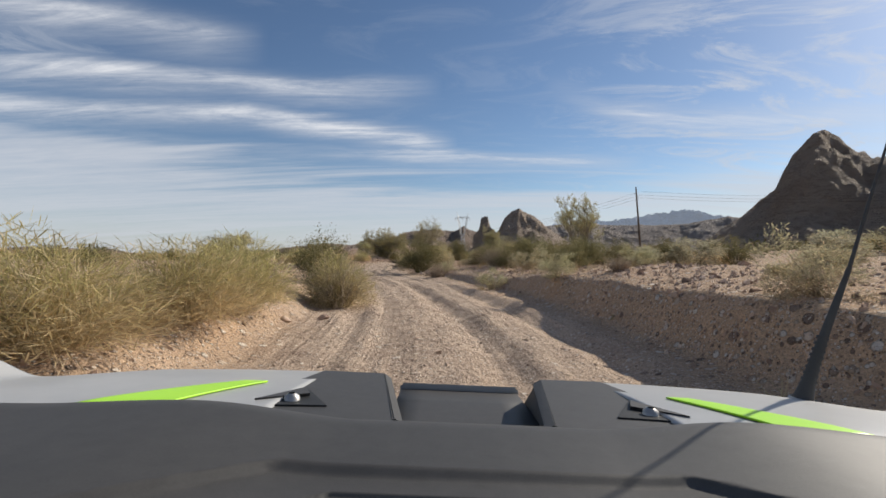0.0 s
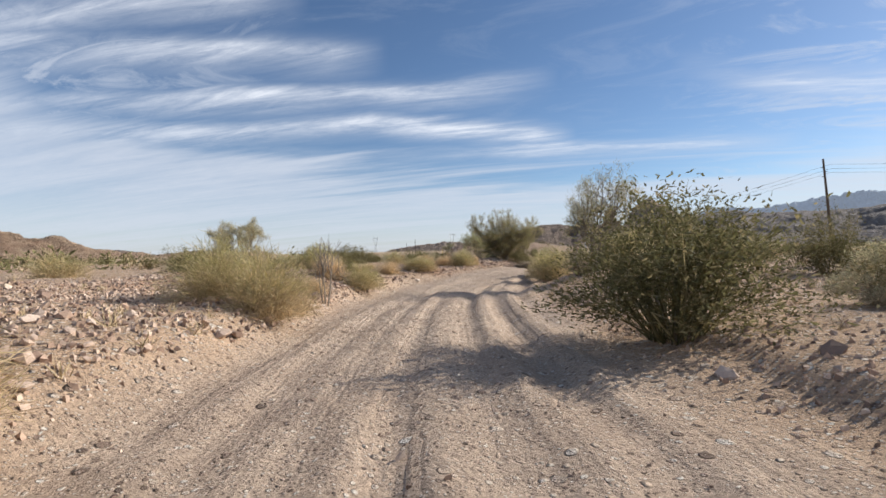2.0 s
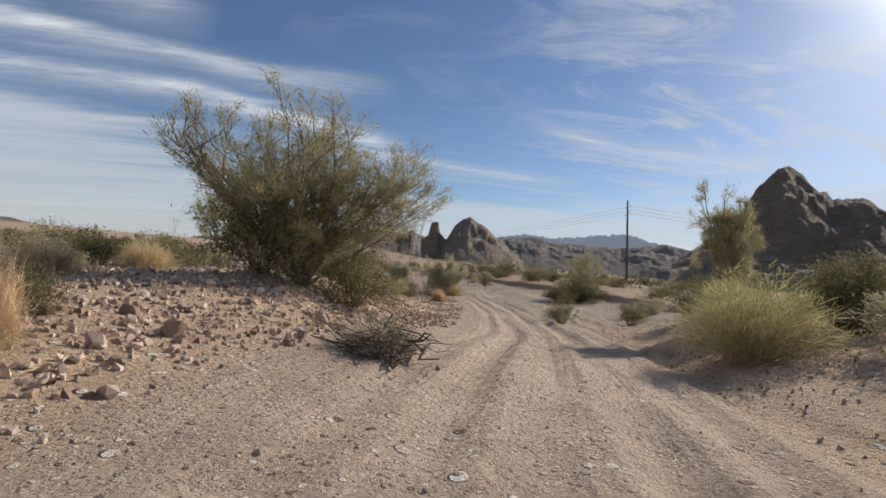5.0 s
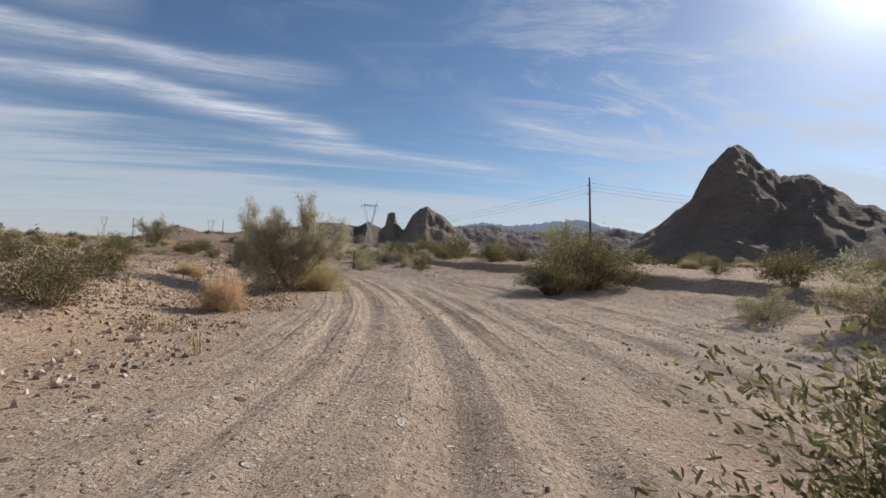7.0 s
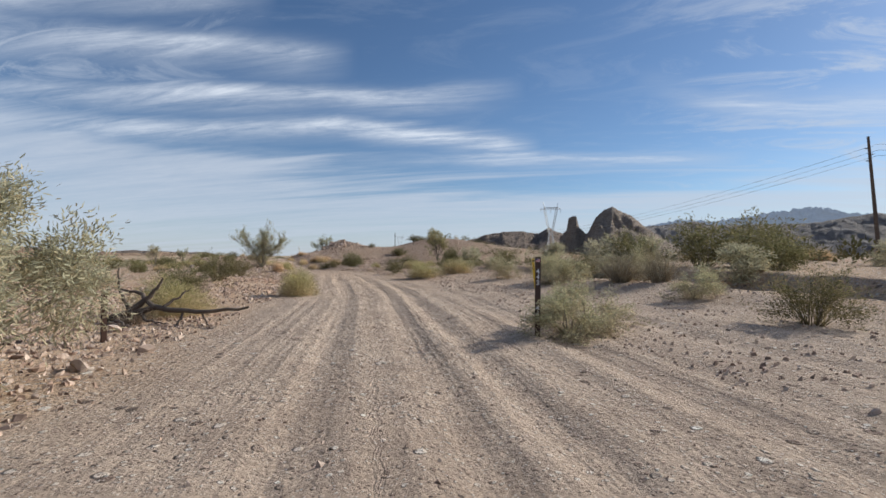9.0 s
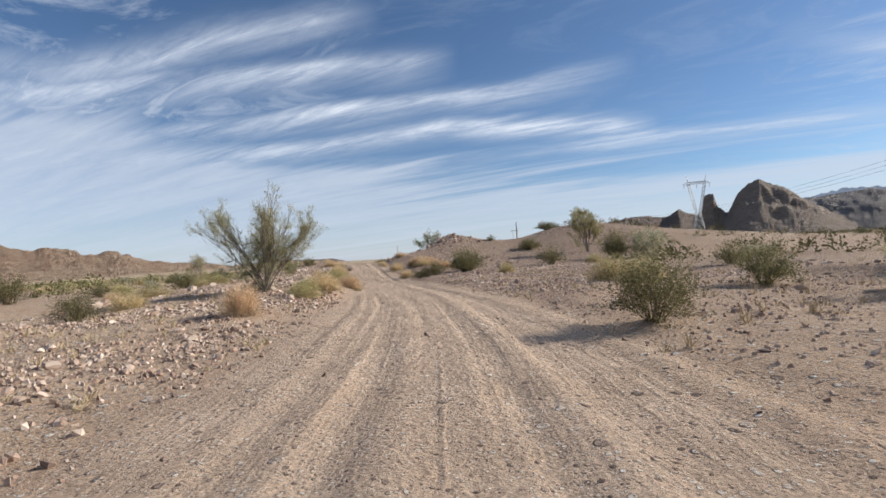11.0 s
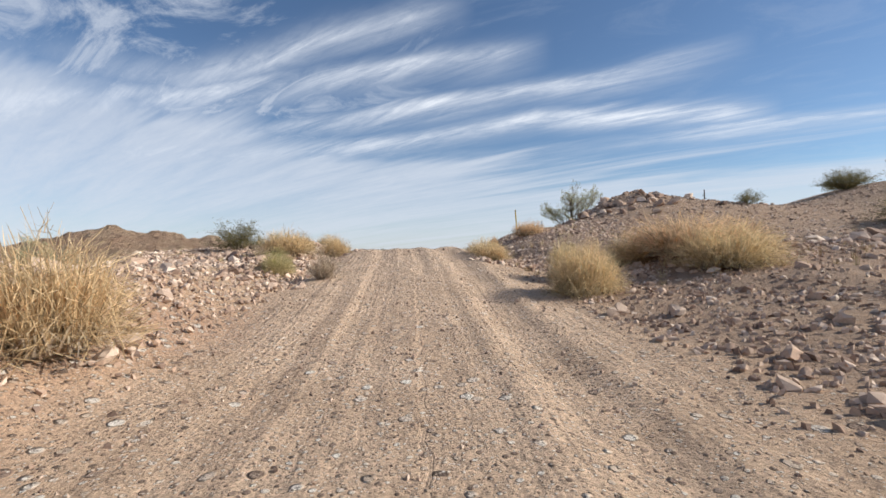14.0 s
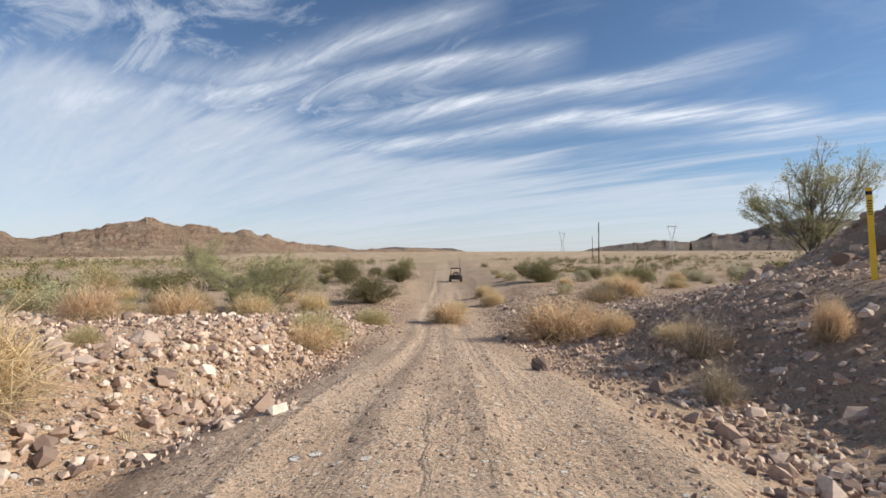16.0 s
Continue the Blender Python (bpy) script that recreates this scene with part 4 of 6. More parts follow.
palo_verde(-66.4, 188.4, 3.2, 5.0, 113, 5, "low spreading palo verde tree with a bare branch", 26,
           lobes=((-2.2, -1.6, 3.0, 2.6), (-0.4, 0.0, 2.6, 2.6), (1.2, 1.0, 2.9, 2.8), (0.4, -0.9, 1.8, 2.6)))
palo_verde(-11.0, 66.5, 3.0, 2.6, 115, 4)
palo_verde(-93.0, 226.0, 3.4, 3.2, 116, 4)


def bare_tree(x, y, h, w, seed, label):
    ob = thing("dead_tree", label, "tree", Matrix.Translation((x, y, ground_z(x, y))), "dead trees")
    wood, _ = limb_tree(seed, h, w, 3, 3, 0, spread=0.7, split=3)
    part("limbs", mesh_from("limbs", *wood, True), DEAD_PALE, ob)
    return ob


DEAD_PALE = surface("bleached_dead_wood", grainy((0.24, 0.20, 0.16), (0.36, 0.31, 0.25), 14.0, 0.6, 0.01))
bare_tree(-8.7, 33.4, 1.8, 1.1, 121, "small bleached leafless dead tree on the bank")
bare_tree(26.0, 168.0, 7.0, 5.0, 122, "bare dead tree standing above dark brush")

# bushes in order along the track
broom(-3.9, 4.5, 1.2, 2.3)
saltbush(4.1, 5.1, 0.69, 1.10)
broom(-3.5, 6.2, 1.12, 2.1)
broom(-3.5, 7.9, 1.25, 1.9)
twigs(4.0, 10.5, 0.39, 0.80)
broom(-2.7, 11.7, 1.45, 1.9)
twigs(-2.6, 11.5, 1.25, 1.9)
saltbush(3.0, 12.1, 0.62, 1.07)
creosote(-5.1, 18.6, 1.5, 1.8)
creosote(-3.7, 14.5, 1.8, 1.6)
broom(-6.1, 21.6, 0.84, 1.30)
saltbush(34.4, 33.5, 3.20, 4.50)
twigs(-0.4, 24.7, 0.8, 1.3)
saltbush(0.3, 25.5, 0.65, 1.0)
twigs(3.0, 26.0, 1.2, 2.2)
broom(3.9, 26.9, 1.7, 2.4)
creosote(4.9, 26.4, 1.7, 2.3)
broom(5.6, 28.9, 1.8, 2.6)
broom(-6.7, 24.4, 1.32, 1.51)
creosote(-12.6, 25.6, 1.67, 2.01)
creosote(-1.4, 30.0, 2.0, 3.2)
saltbush(1.8, 31.4, 0.64, 1.19)
broom(5.4, 33.3, 1.77, 2.95)
broom(-8.2, 30.4, 1.4, 1.8)
broom(-9.7, 30.9, 1.3, 1.8)
saltbush(3.9, 34.4, 1.16, 2.07)
straw(-9.2, 33.6, 0.5, 0.9)
saltbush(0.0, 37.4, 1.34, 1.72)
straw(-10.5, 36.9, 0.8, 1.4)
broom(-9.5, 37.3, 1.0, 1.4)
broom(-11.8, 38.4, 1.1, 1.8)
twigs(-10.1, 39.8, 0.36, 0.68)
twigs(-10.4, 40.8, 0.46, 0.57)
creosote(-12.2, 41.5, 0.90, 1.06)
broom(-0.5, 42.6, 1.82, 2.79)
straw(-11.6, 45.0, 0.66, 1.35)
straw(-13.5, 45.6, 0.53, 1.11)
broom(-3.4, 44.7, 1.64, 2.07)
straw(-13.9, 47.8, 0.45, 1.34)
broom(-10.8, 47.8, 0.89, 1.90)
broom(-10.8, 48.0, 0.75, 2.06)
straw(-12.9, 49.0, 0.46, 0.95)
broom(-3.8, 47.5, 1.51, 1.84)
broom(-11.1, 50.0, 0.67, 1.06)
broom(-9.3, 52.6, 1.15, 1.75)
straw(-10.7, 52.4, 0.51, 0.76)
straw(-10.3, 51.8, 0.8, 1.3)
straw(-11.4, 51.0, 0.8, 1.4)
straw(-8.6, 53.5, 0.74, 0.50)
creosote(-9.1, 54.6, 0.51, 0.69)
broom(2.3, 58.6, 2.0, 3.0)
saltbush(3.9, 21.0, 1.1, 1.9)
creosote(6.4, 60.0, 2.0, 3.0)
saltbush(4.4, 56.6, 1.5, 2.4)
broom(4.2, 61.6, 1.6, 2.4)
saltbush(7.2, 55.0, 1.5, 2.4)
creosote(-14.2, 64.6, 1.06, 1.57)
straw(-1.7, 82.3, 0.94, 1.12)
broom(0.1, 88.7, 1.25, 1.9)
saltbush(-1.4, 87.6, 1.7, 2.3)
saltbush(-0.6, 89.6, 1.5, 2.0)
straw(-4.2, 88.3, 0.55, 1.17)
straw(-7.8, 90.3, 0.56, 1.97)
saltbush(-4.1, 100.2, 2.2, 2.9)
saltbush(2.3, 105.2, 0.83, 1.79)
broom(-6.6, 106.4, 0.96, 1.59)
broom(-6.4, 112.0, 1.03, 1.40)
creosote(11.4, 118.5, 1.58, 4.32)
saltbush(18.3, 121.5, 1.24, 2.25)
saltbush(27.7, 125.7, 2.52, 4.50)
saltbush(3.0, 117.2, 1.17, 2.22)
creosote(9.6, 120.2, 2.20, 3.44)
creosote(-31.0, 104.8, 3.03, 4.22)
creosote(6.8, 122.5, 1.97, 2.81)
saltbush(5.5, 122.4, 2.11, 2.78)
creosote(15.2, 127.8, 2.81, 4.50)
broom(-4.6, 124.2, 1.00, 2.41)
broom(-2.8, 125.9, 1.05, 2.16)
creosote(-8.3, 130.8, 1.14, 1.67)
straw(-18.2, 131.2, 0.92, 1.17)
broom(-8.6, 139.3, 1.0, 1.6)
broom(-9.7, 141.3, 1.05, 1.9)
broom(-20.2, 135.9, 0.82, 1.33)
straw(-21.9, 139.1, 0.77, 1.76)
straw(-25.7, 143.6, 0.68, 1.50)
straw(-25.1, 146.3, 0.44, 0.57)
broom(-36.1, 140.5, 0.97, 2.77)
straw(-26.8, 147.8, 1.03, 1.78)
broom(-27.4, 148.2, 0.93, 1.08)
straw(-30.4, 149.2, 0.60, 0.77)
broom(-37.7, 145.3, 0.93, 1.18)
broom(-37.4, 146.5, 0.95, 1.61)
creosote(-26.1, 157.2, 1.0, 2.0)
creosote(-24.9, 157.6, 1.15, 1.9)
broom(-29.2, 149.6, 1.0, 2.0)
straw(-30.6, 153.5, 0.57, 0.97)
creosote(-25.3, 165.6, 2.3, 3.9)
straw(-33.4, 157.5, 0.40, 1.16)
straw(-29.9, 161.5, 0.94, 1.35)
straw(-30.7, 162.5, 0.68, 1.18)
creosote(-18.4, 173.3, 2.02, 3.21)
saltbush(-8.4, 182.2, 3.06, 4.50)
straw(-37.1, 160.2, 1.06, 1.54)
creosote(-12.3, 181.8, 3.20, 3.55)
straw(-38.0, 161.8, 1.08, 1.57)
straw(-30.0, 169.6, 0.98, 1.44)
straw(-29.7, 170.1, 0.94, 1.63)
straw(-35.3, 168.8, 0.97, 1.52)
straw(-35.4, 168.9, 0.85, 1.17)
straw(-33.2, 171.6, 0.92, 2.12)
straw(-35.7, 170.5, 1.00, 0.66)
straw(-36.3, 170.5, 0.99, 1.02)
twigs(-40.8, 167.4, 0.65, 0.96)
straw(-34.1, 173.4, 1.04, 3.82)
broom(-42.5, 167.4, 0.67, 0.91)
straw(-35.6, 173.1, 0.83, 1.45)
straw(-39.4, 172.6, 0.54, 1.30)
straw(-39.9, 173.2, 0.64, 1.34)
straw(-45.5, 169.9, 0.81, 1.96)
straw(-46.2, 171.0, 0.75, 1.06)
straw(-45.9, 172.4, 0.80, 1.40)
creosote(-49.6, 170.7, 1.14, 2.02)
creosote(-25.9, 194.6, 1.69, 3.75)
straw(-43.1, 183.6, 0.81, 1.87)
straw(-52.1, 177.5, 0.95, 1.5)
straw(-56.3, 183.9, 0.7, 1.4)
twigs(-48.1, 186.0, 0.8, 1.2)
straw(-54.3, 201.9, 1.2, 2.2)
straw(-53.4, 196.0, 0.9, 1.8)
straw(-58.8, 192.5, 0.9, 1.7)
straw(-61.0, 196.0, 0.8, 1.6)
for bx, by, bh, bw in ((-60.5, 182.5, 1.0, 1.7), (-63.0, 186.0, 0.9, 1.8), (-58.5, 180.0, 0.8, 1.4), (-65.5, 190.5, 1.0, 1.8), (-69.0, 186.5, 1.1, 2.0), (-62.0, 201.0, 1.0, 1.8), (-66.0, 206.0, 0.9, 1.9), (-57.0, 208.0, 1.1, 2.0), (-72.0, 193.0, 1.2, 2.0), (-55.0, 176.5, 0.8, 1.5)):
    straw(bx, by, bh, bw)
twigs(-47.6, 184.2, 0.63, 0.83)
straw(-46.4, 185.7, 0.64, 0.57)
broom(-54.8, 179.0, 0.35, 0.56)
straw(-48.6, 187.0, 0.35, 1.18)
straw(-50.4, 188.6, 0.63, 1.01)
broom(-57.0, 184.5, 0.90, 1.85)
straw(-52.2, 189.5, 1.14, 3.29)
creosote(-26.8, 213.0, 1.61, 3.97)
broom(-60.0, 189.3, 0.76, 1.77)
broom(-76.8, 182.0, 1.21, 2.02)
creosote(-67.7, 196.2, 1.66, 3.49)
broom(-93.4, 189.3, 2.71, 3.83)
creosote(-66.3, 215.7, 1.83, 3.71)
creosote(-83.9, 215.3, 2.09, 3.93)
creosote(-91.0, 213.4, 2.74, 3.50)
# bushes on the rising ground beyond the cut bank and at the far sides
creosote(12.5, 91.0, 2.6, 5.0)
saltbush(2.7, 105.9, 0.95, 2.0)
twigs(5.0, 115.2, 1.3, 2.2)
twigs(6.2, 114.4, 1.3, 1.9)
saltbush(2.8, 118.4, 1.2, 2.0)
creosote(7.5, 25.0, 1.5, 2.6)
for bx, by, bh, bw in ((3.4, 23.5, 1.2, 1.7), (4.6, 25.5, 1.5, 2.0), (6.4, 28.0, 1.6, 2.3), (8.6, 33.0, 1.8, 2.3), (11.5, 35.0, 1.7, 2.3), (5.6, 20.0, 1.1, 1.6)):
    creosote(bx, by, bh, bw)
for bx, by, bh, bw in ((5.2, 23.0, 0.9, 1.6), (8.0, 30.5, 1.2, 2.2), (7.0, 36.0, 1.3, 2.2), (9.5, 22.5, 1.0, 1.9), (3.4, 27.5, 0.8, 1.4)):
    saltbush(bx, by, bh, bw)
saltbush(13.0, 24.0, 1.3, 3.0)
saltbush(16.5, 20.0, 1.4, 2.6)
saltbush(21.0, 24.5, 1.7, 3.6)
creosote(4.5, 38.5, 1.8, 2.2)
creosote(1.5, 47.5, 2.0, 2.6)
creosote(5.0, 51.0, 1.9, 3.0)
saltbush(9.5, 57.0, 1.6, 2.4)
creosote(11.0, 64.0, 2.4, 3.4)
creosote(7.5, 67.0, 2.0, 3.2)
creosote(9.6, 88.6, 1.5, 2.6)
creosote(3.2, 71.5, 1.3, 1.6)
saltbush(10.5, 30.0, 1.2, 2.2)
saltbush(1.8, 17.0, 0.8, 1.1)
creosote(2.6, 31.5, 1.3, 1.8)
creosote(14.5, 112.0, 2.2, 3.0)
creosote(17.0, 116.0, 2.3, 3.4)
creosote(20.0, 119.0, 2.1, 3.2)
saltbush(9.0, 128.0, 1.8, 2.8)
saltbush(3.5, 131.0, 1.7, 2.6)
creosote(-0.5, 139.0, 1.6, 2.4)
creosote(-33.5, 198.6, 1.0, 1.7)
creosote(-26.6, 220.4, 1.2, 2.6)
creosote(-38.0, 208.0, 0.9, 1.4)


def wayside_brush():
    """Low shrubs between the track and the plain."""
    r = random.Random(404)
    tan = np.gradient(WAY_P[:, :2], axis=0)
    tan /= np.linalg.norm(tan, axis=1, keepdims=True)
    for _ in range(175):
        i, side, off = r.randrange(len(WAY_P)), r.choice((-1, 1)), r.uniform(7.5, 27)
        run = WAY_S[i] - S0
        if not 2 < run < 300 or (side > 0 and 64 < run < 136 and off < 16) or (side > 0 and 168 < run < 222):
            continue
        x, y = WAY_P[i, 0] + tan[i, 1] * off * side, WAY_P[i, 1] - tan[i, 0] * off * side
        if abs(on_road(x, y)[1][0]) < 7:
            continue
        pick, big = r.random(), r.uniform(0.8, 1.25)
        if pick < 0.38:
            creosote(x, y, 1.0 * big, 1.55 * big)
        elif pick < 0.66:
            saltbush(x, y, 0.8 * big, 1.4 * big)
        elif pick < 0.82:
            broom(x, y, 0.85 * big, 1.3 * big)
        else:
            straw(x, y, 0.6 * big, 1.1 * big)


wayside_brush()
creosote(-7.5, 70.0, 1.4, 2.1)
saltbush(-5.0, 75.0, 1.1, 1.9)
creosote(-4.0, 80.0, 1.2, 1.8)
broom(6.8, 62.0, 1.2, 1.9)
creosote(8.5, 74.5, 1.4, 2.1)
saltbush(12.0, 78.0, 1.3, 2.2)
for bx, by, bh, bw in ((6.2, 111.0, 0.9, 1.6), (8.4, 113.5, 1.2, 2.0), (5.6, 116.5, 1.3, 2.0), (0.6, 121.0, 1.1, 1.8), (2.4, 126.5, 1.3, 2.1), (-0.6, 130.5, 1.2, 1.9), (-3.4, 134.0, 1.1, 1.8)):
    saltbush(bx, by, bh, bw)
for bx, by, bh, bw in ((7.0, 107.0, 1.1, 1.7), (10.5, 115.5, 1.5, 2.2), (4.0, 120.0, 1.2, 1.9), (6.8, 127.5, 1.5, 2.3), (-5.6, 137.0, 1.2, 1.9), (-9.0, 109.5, 1.0, 1.6), (-12.5, 116.0, 1.3, 1.9), (-15.0, 121.5, 1.1, 1.7)):
    creosote(bx, by, bh, bw)


def brush_belt(seed, count, x0, x1, y0, y1):
    """A belt of mixed shrubs, taller towards the plain."""
    r = random.Random(seed)
    for _ in range(count):
        x, y = r.uniform(x0, x1), r.uniform(y0, y1)
        away = abs(on_road(x, y)[1][0])
        if away < 6.5:
            continue
        pick, big = r.random(), r.uniform(0.8, 1.15) * (1.0 + 0.02 * min(away, 20))
        if pick < 0.42:
            creosote(x, y, 1.05 * big, 1.6 * big)
        elif pick < 0.66:
            saltbush(x, y, 0.85 * big, 1.5 * big)
        elif pick < 0.85:
            broom(x, y, 0.85 * big, 1.4 * big)
        else:
            straw(x, y, 0.65 * big, 1.2 * big)


brush_belt(501, 34, -34, -11, 36, 72)
brush_belt(502, 18, 5, 22, 24, 48)
brush_belt(505, 46, 12, 62, 30, 92)
brush_belt(506, 34, 13, 60, 96, 150)
brush_belt(507, 26, -58, -14, 84, 128)
brush_belt(508, 24, -80, -40, 130, 168)
brush_belt(503, 80, -115, -56, 176, 245)
brush_belt(504, 20, -78, -46, 205, 262)


# ---- scrub over the plain, stones, pebbles ----
def far_scrub():
    """Scrub over the plain: finer near the track, coarser further off."""
    rng = np.random.default_rng(50)
    tan = np.gradient(WAY_P[:, :2], axis=0)
    tan /= np.linalg.norm(tan, axis=1, keepdims=True)
    sets = {True: [], False: []}
    for n, near, reach, power, m, leaf, low in ((4200, 22, 110, 1.2, 76, (0.19, 0.12), 0.40), (9000, 95, 520, 1.3, 22, (0.36, 0.28), 0.38)):
        pick = rng.integers(0, len(WAY_P), n)
        off = rng.choice([-1, 1], n) * (near + reach * rng.uniform(0, 1, n) ** power)
        lean = rng.uniform(-0.6, 0.6, n)
        c = WAY_P[pick, :2] + np.stack([tan[pick, 1], -tan[pick, 0]], 1) * off[:, None] + tan[pick] * (np.abs(off) * lean)[:, None]
        s, d = on_road(c[:, 0], c[:, 1])
        hill = (s - S0 > 168) & (s - S0 < 222) & (d > 0) & (d < 42)
        keep = ~hill & (np.abs(d) > np.where((s - S0 > 70) & (s - S0 < 130) & (d > 0), 15.0, 10.5)) & (fbm(c[:, 0] * 0.045, c[:, 1] * 0.045, 3, 77) > low)
        c = c[keep]
        z = ground_at(c[:, 0], c[:, 1])
        dry = rng.random(len(c)) < 0.46
        for kind in (True, False):
            p = np.c_[c, z][dry == kind]
            h = rng.uniform(0.55, 1.15, len(p)) * (1.0 if kind else 1.6)
            b = unit(rng.normal(size=(len(p) * m, 3)))
            b[:, 2] = np.abs(b[:, 2])
            hh = np.repeat(h, m)
            at = np.repeat(p, m, 0) + b * rng.uniform(0.3, 0.95, (len(b), 1)) * hh[:, None] * [0.8, 0.8, 1.0] + [0, 0, 0.06]
            sets[kind].append(quads(at, hh * leaf[0], hh * leaf[1], b + rng.normal(0, 0.8, b.shape) + [0, 0, 0.3], rng))
    for kind, name, label, mat in ((False, "desert_scrub", "scattered dull green scrub over the desert plain", SCRUB), (True, "dry_scrub", "scattered tan dry brush over the desert plain", SCRUB_DRY)):
        me = mesh_from(name, *joined(*sets[kind]))
        me.materials.append(mat)
        tagged(new(name, me), label, "scrub", kind="stuff")


def plain_leaf(name, c1, c2):
    def build(k, b, at):
        rnd = k.add("ShaderNodeNewGeometry").outputs["Random Per Island"]
        k.link(k.mix(k.math("MULTIPLY_ADD", k.noise(at, 0.4, 2), 0.8, k.math("MULTIPLY_ADD", rnd, 0.8, -0.4)), c1, c2), b.inputs["Base Color"])
    return surface(name, build, 0.9, spec=0.1)


SCRUB = plain_leaf("scrub_leaves", (0.15, 0.135, 0.06), (0.26, 0.235, 0.11))
SCRUB_DRY = plain_leaf("dry_scrub_leaves", (0.44, 0.34, 0.20), (0.58, 0.46, 0.28))
far_scrub()


def stone_build(k, b, at):
    geo, info = k.add("ShaderNodeNewGeometry"), k.add("ShaderNodeObjectInfo")
    rnd = k.math("FRACT", k.math("ADD", geo.outputs["Random Per Island"], k.math("MULTIPLY", info.outputs["Random"], 5.3)))
    col = k.ramp(rnd, (0.0, (0.18, 0.125, 0.10)), (0.16, (0.34, 0.235, 0.175)), (0.38, (0.53, 0.37, 0.27)), (0.6, (0.50, 0.385, 0.305)), (0.82, (0.65, 0.485, 0.37)), (1.0, (0.78, 0.64, 0.52)))
    n = k.noise(at, 18.0, 6, 0.65)
    col = k.mix(k.ramp(n, (0.45, 0.0), (0.75, 0.5)), col, (0.24, 0.175, 0.14))
    k.link(col, b.inputs["Base Color"])
    relief(k, b, n, 0.5, 0.02)


STONE = surface("broken_desert_stone", stone_build, 0.92, spec=0.2)


def rock_data(seed, subdiv=2):
    """An angular broken stone about one metre across."""
    bm = bmesh.new()
    bmesh.ops.create_icosphere(bm, subdivisions=subdiv, radius=0.5)
    rng = np.random.default_rng(seed)
    cuts = unit(rng.normal(size=(11, 3)))
    depth = rng.uniform(0.17, 0.36, 11)
    for v in bm.verts:
        p = np.array(v.co)
        for c, dd in zip(cuts, depth):
            over = p @ c - dd
            if over > 0:
                p = p - c * over
        v.co = p * [1.0, 0.85, 0.7] + rng.normal(0, 0.012, 3)
    m = bpy.data.meshes.new("rock")
    bm.to_mesh(m)
    bm.free()
    m.materials.append(STONE)
    return m


ROCKS = [rock_data(s) for s in range(60, 70)]


def rock(x, y, size, seed=None):
    r = random.Random(int(x * 131 + y * 977) if seed is None else seed)
    m = Matrix.Translation((x, y, ground_z(x, y) + size * 0.14)) @ Euler((r.uniform(-0.5, 0.5), r.uniform(-0.5, 0.5), r.uniform(0, 6.28))).to_matrix().to_4x4() @ Matrix.Diagonal((size * r.uniform(0.8, 1.3), size, size * r.uniform(0.7, 1.1), 1))
    ob = new("rock", r.choice(ROCKS))
    ob.matrix_basis = m
    pale = size > 0.3
    return tagged(ob, "large angular tan and grey boulder" if pale else "angular broken brown-grey stone", "rock", group="stones beside the track")


def rocky(s, d):
    """How stony the ground is, by distance along and beside the track."""
    r, a = s - S0, np.abs(d)
    edge = np.where((r > 72) & (r < 130) & (d > 0), 3.0, np.interp(r, [185, 206], [2.3, 1.2]))
    side = step(edge, edge + 1.2, a) * (1 - step(8, 15, a))
    left = np.interp(r, [-8, 20, 32, 62, 80, 130, 140, 168, 178, 212, 226], [0.35, 0.6, 1.7, 1.6, 0.9, 0.9, 1.3, 1.6, 1.9, 1.7, 0.6])
    right = np.interp(r, [-8, 24, 40, 70, 90, 130, 160, 174, 182, 212, 226], [0.7, 0.6, 0.4, 0.35, 0.16, 0.5, 1.2, 1.5, 1.9, 1.7, 0.6])
    return side * np.where(d < 0, left, right) + np.where((r > 166) & (r < 214), 0.35, 0.06) * np.where(a < edge + 1, 1, 0.5)


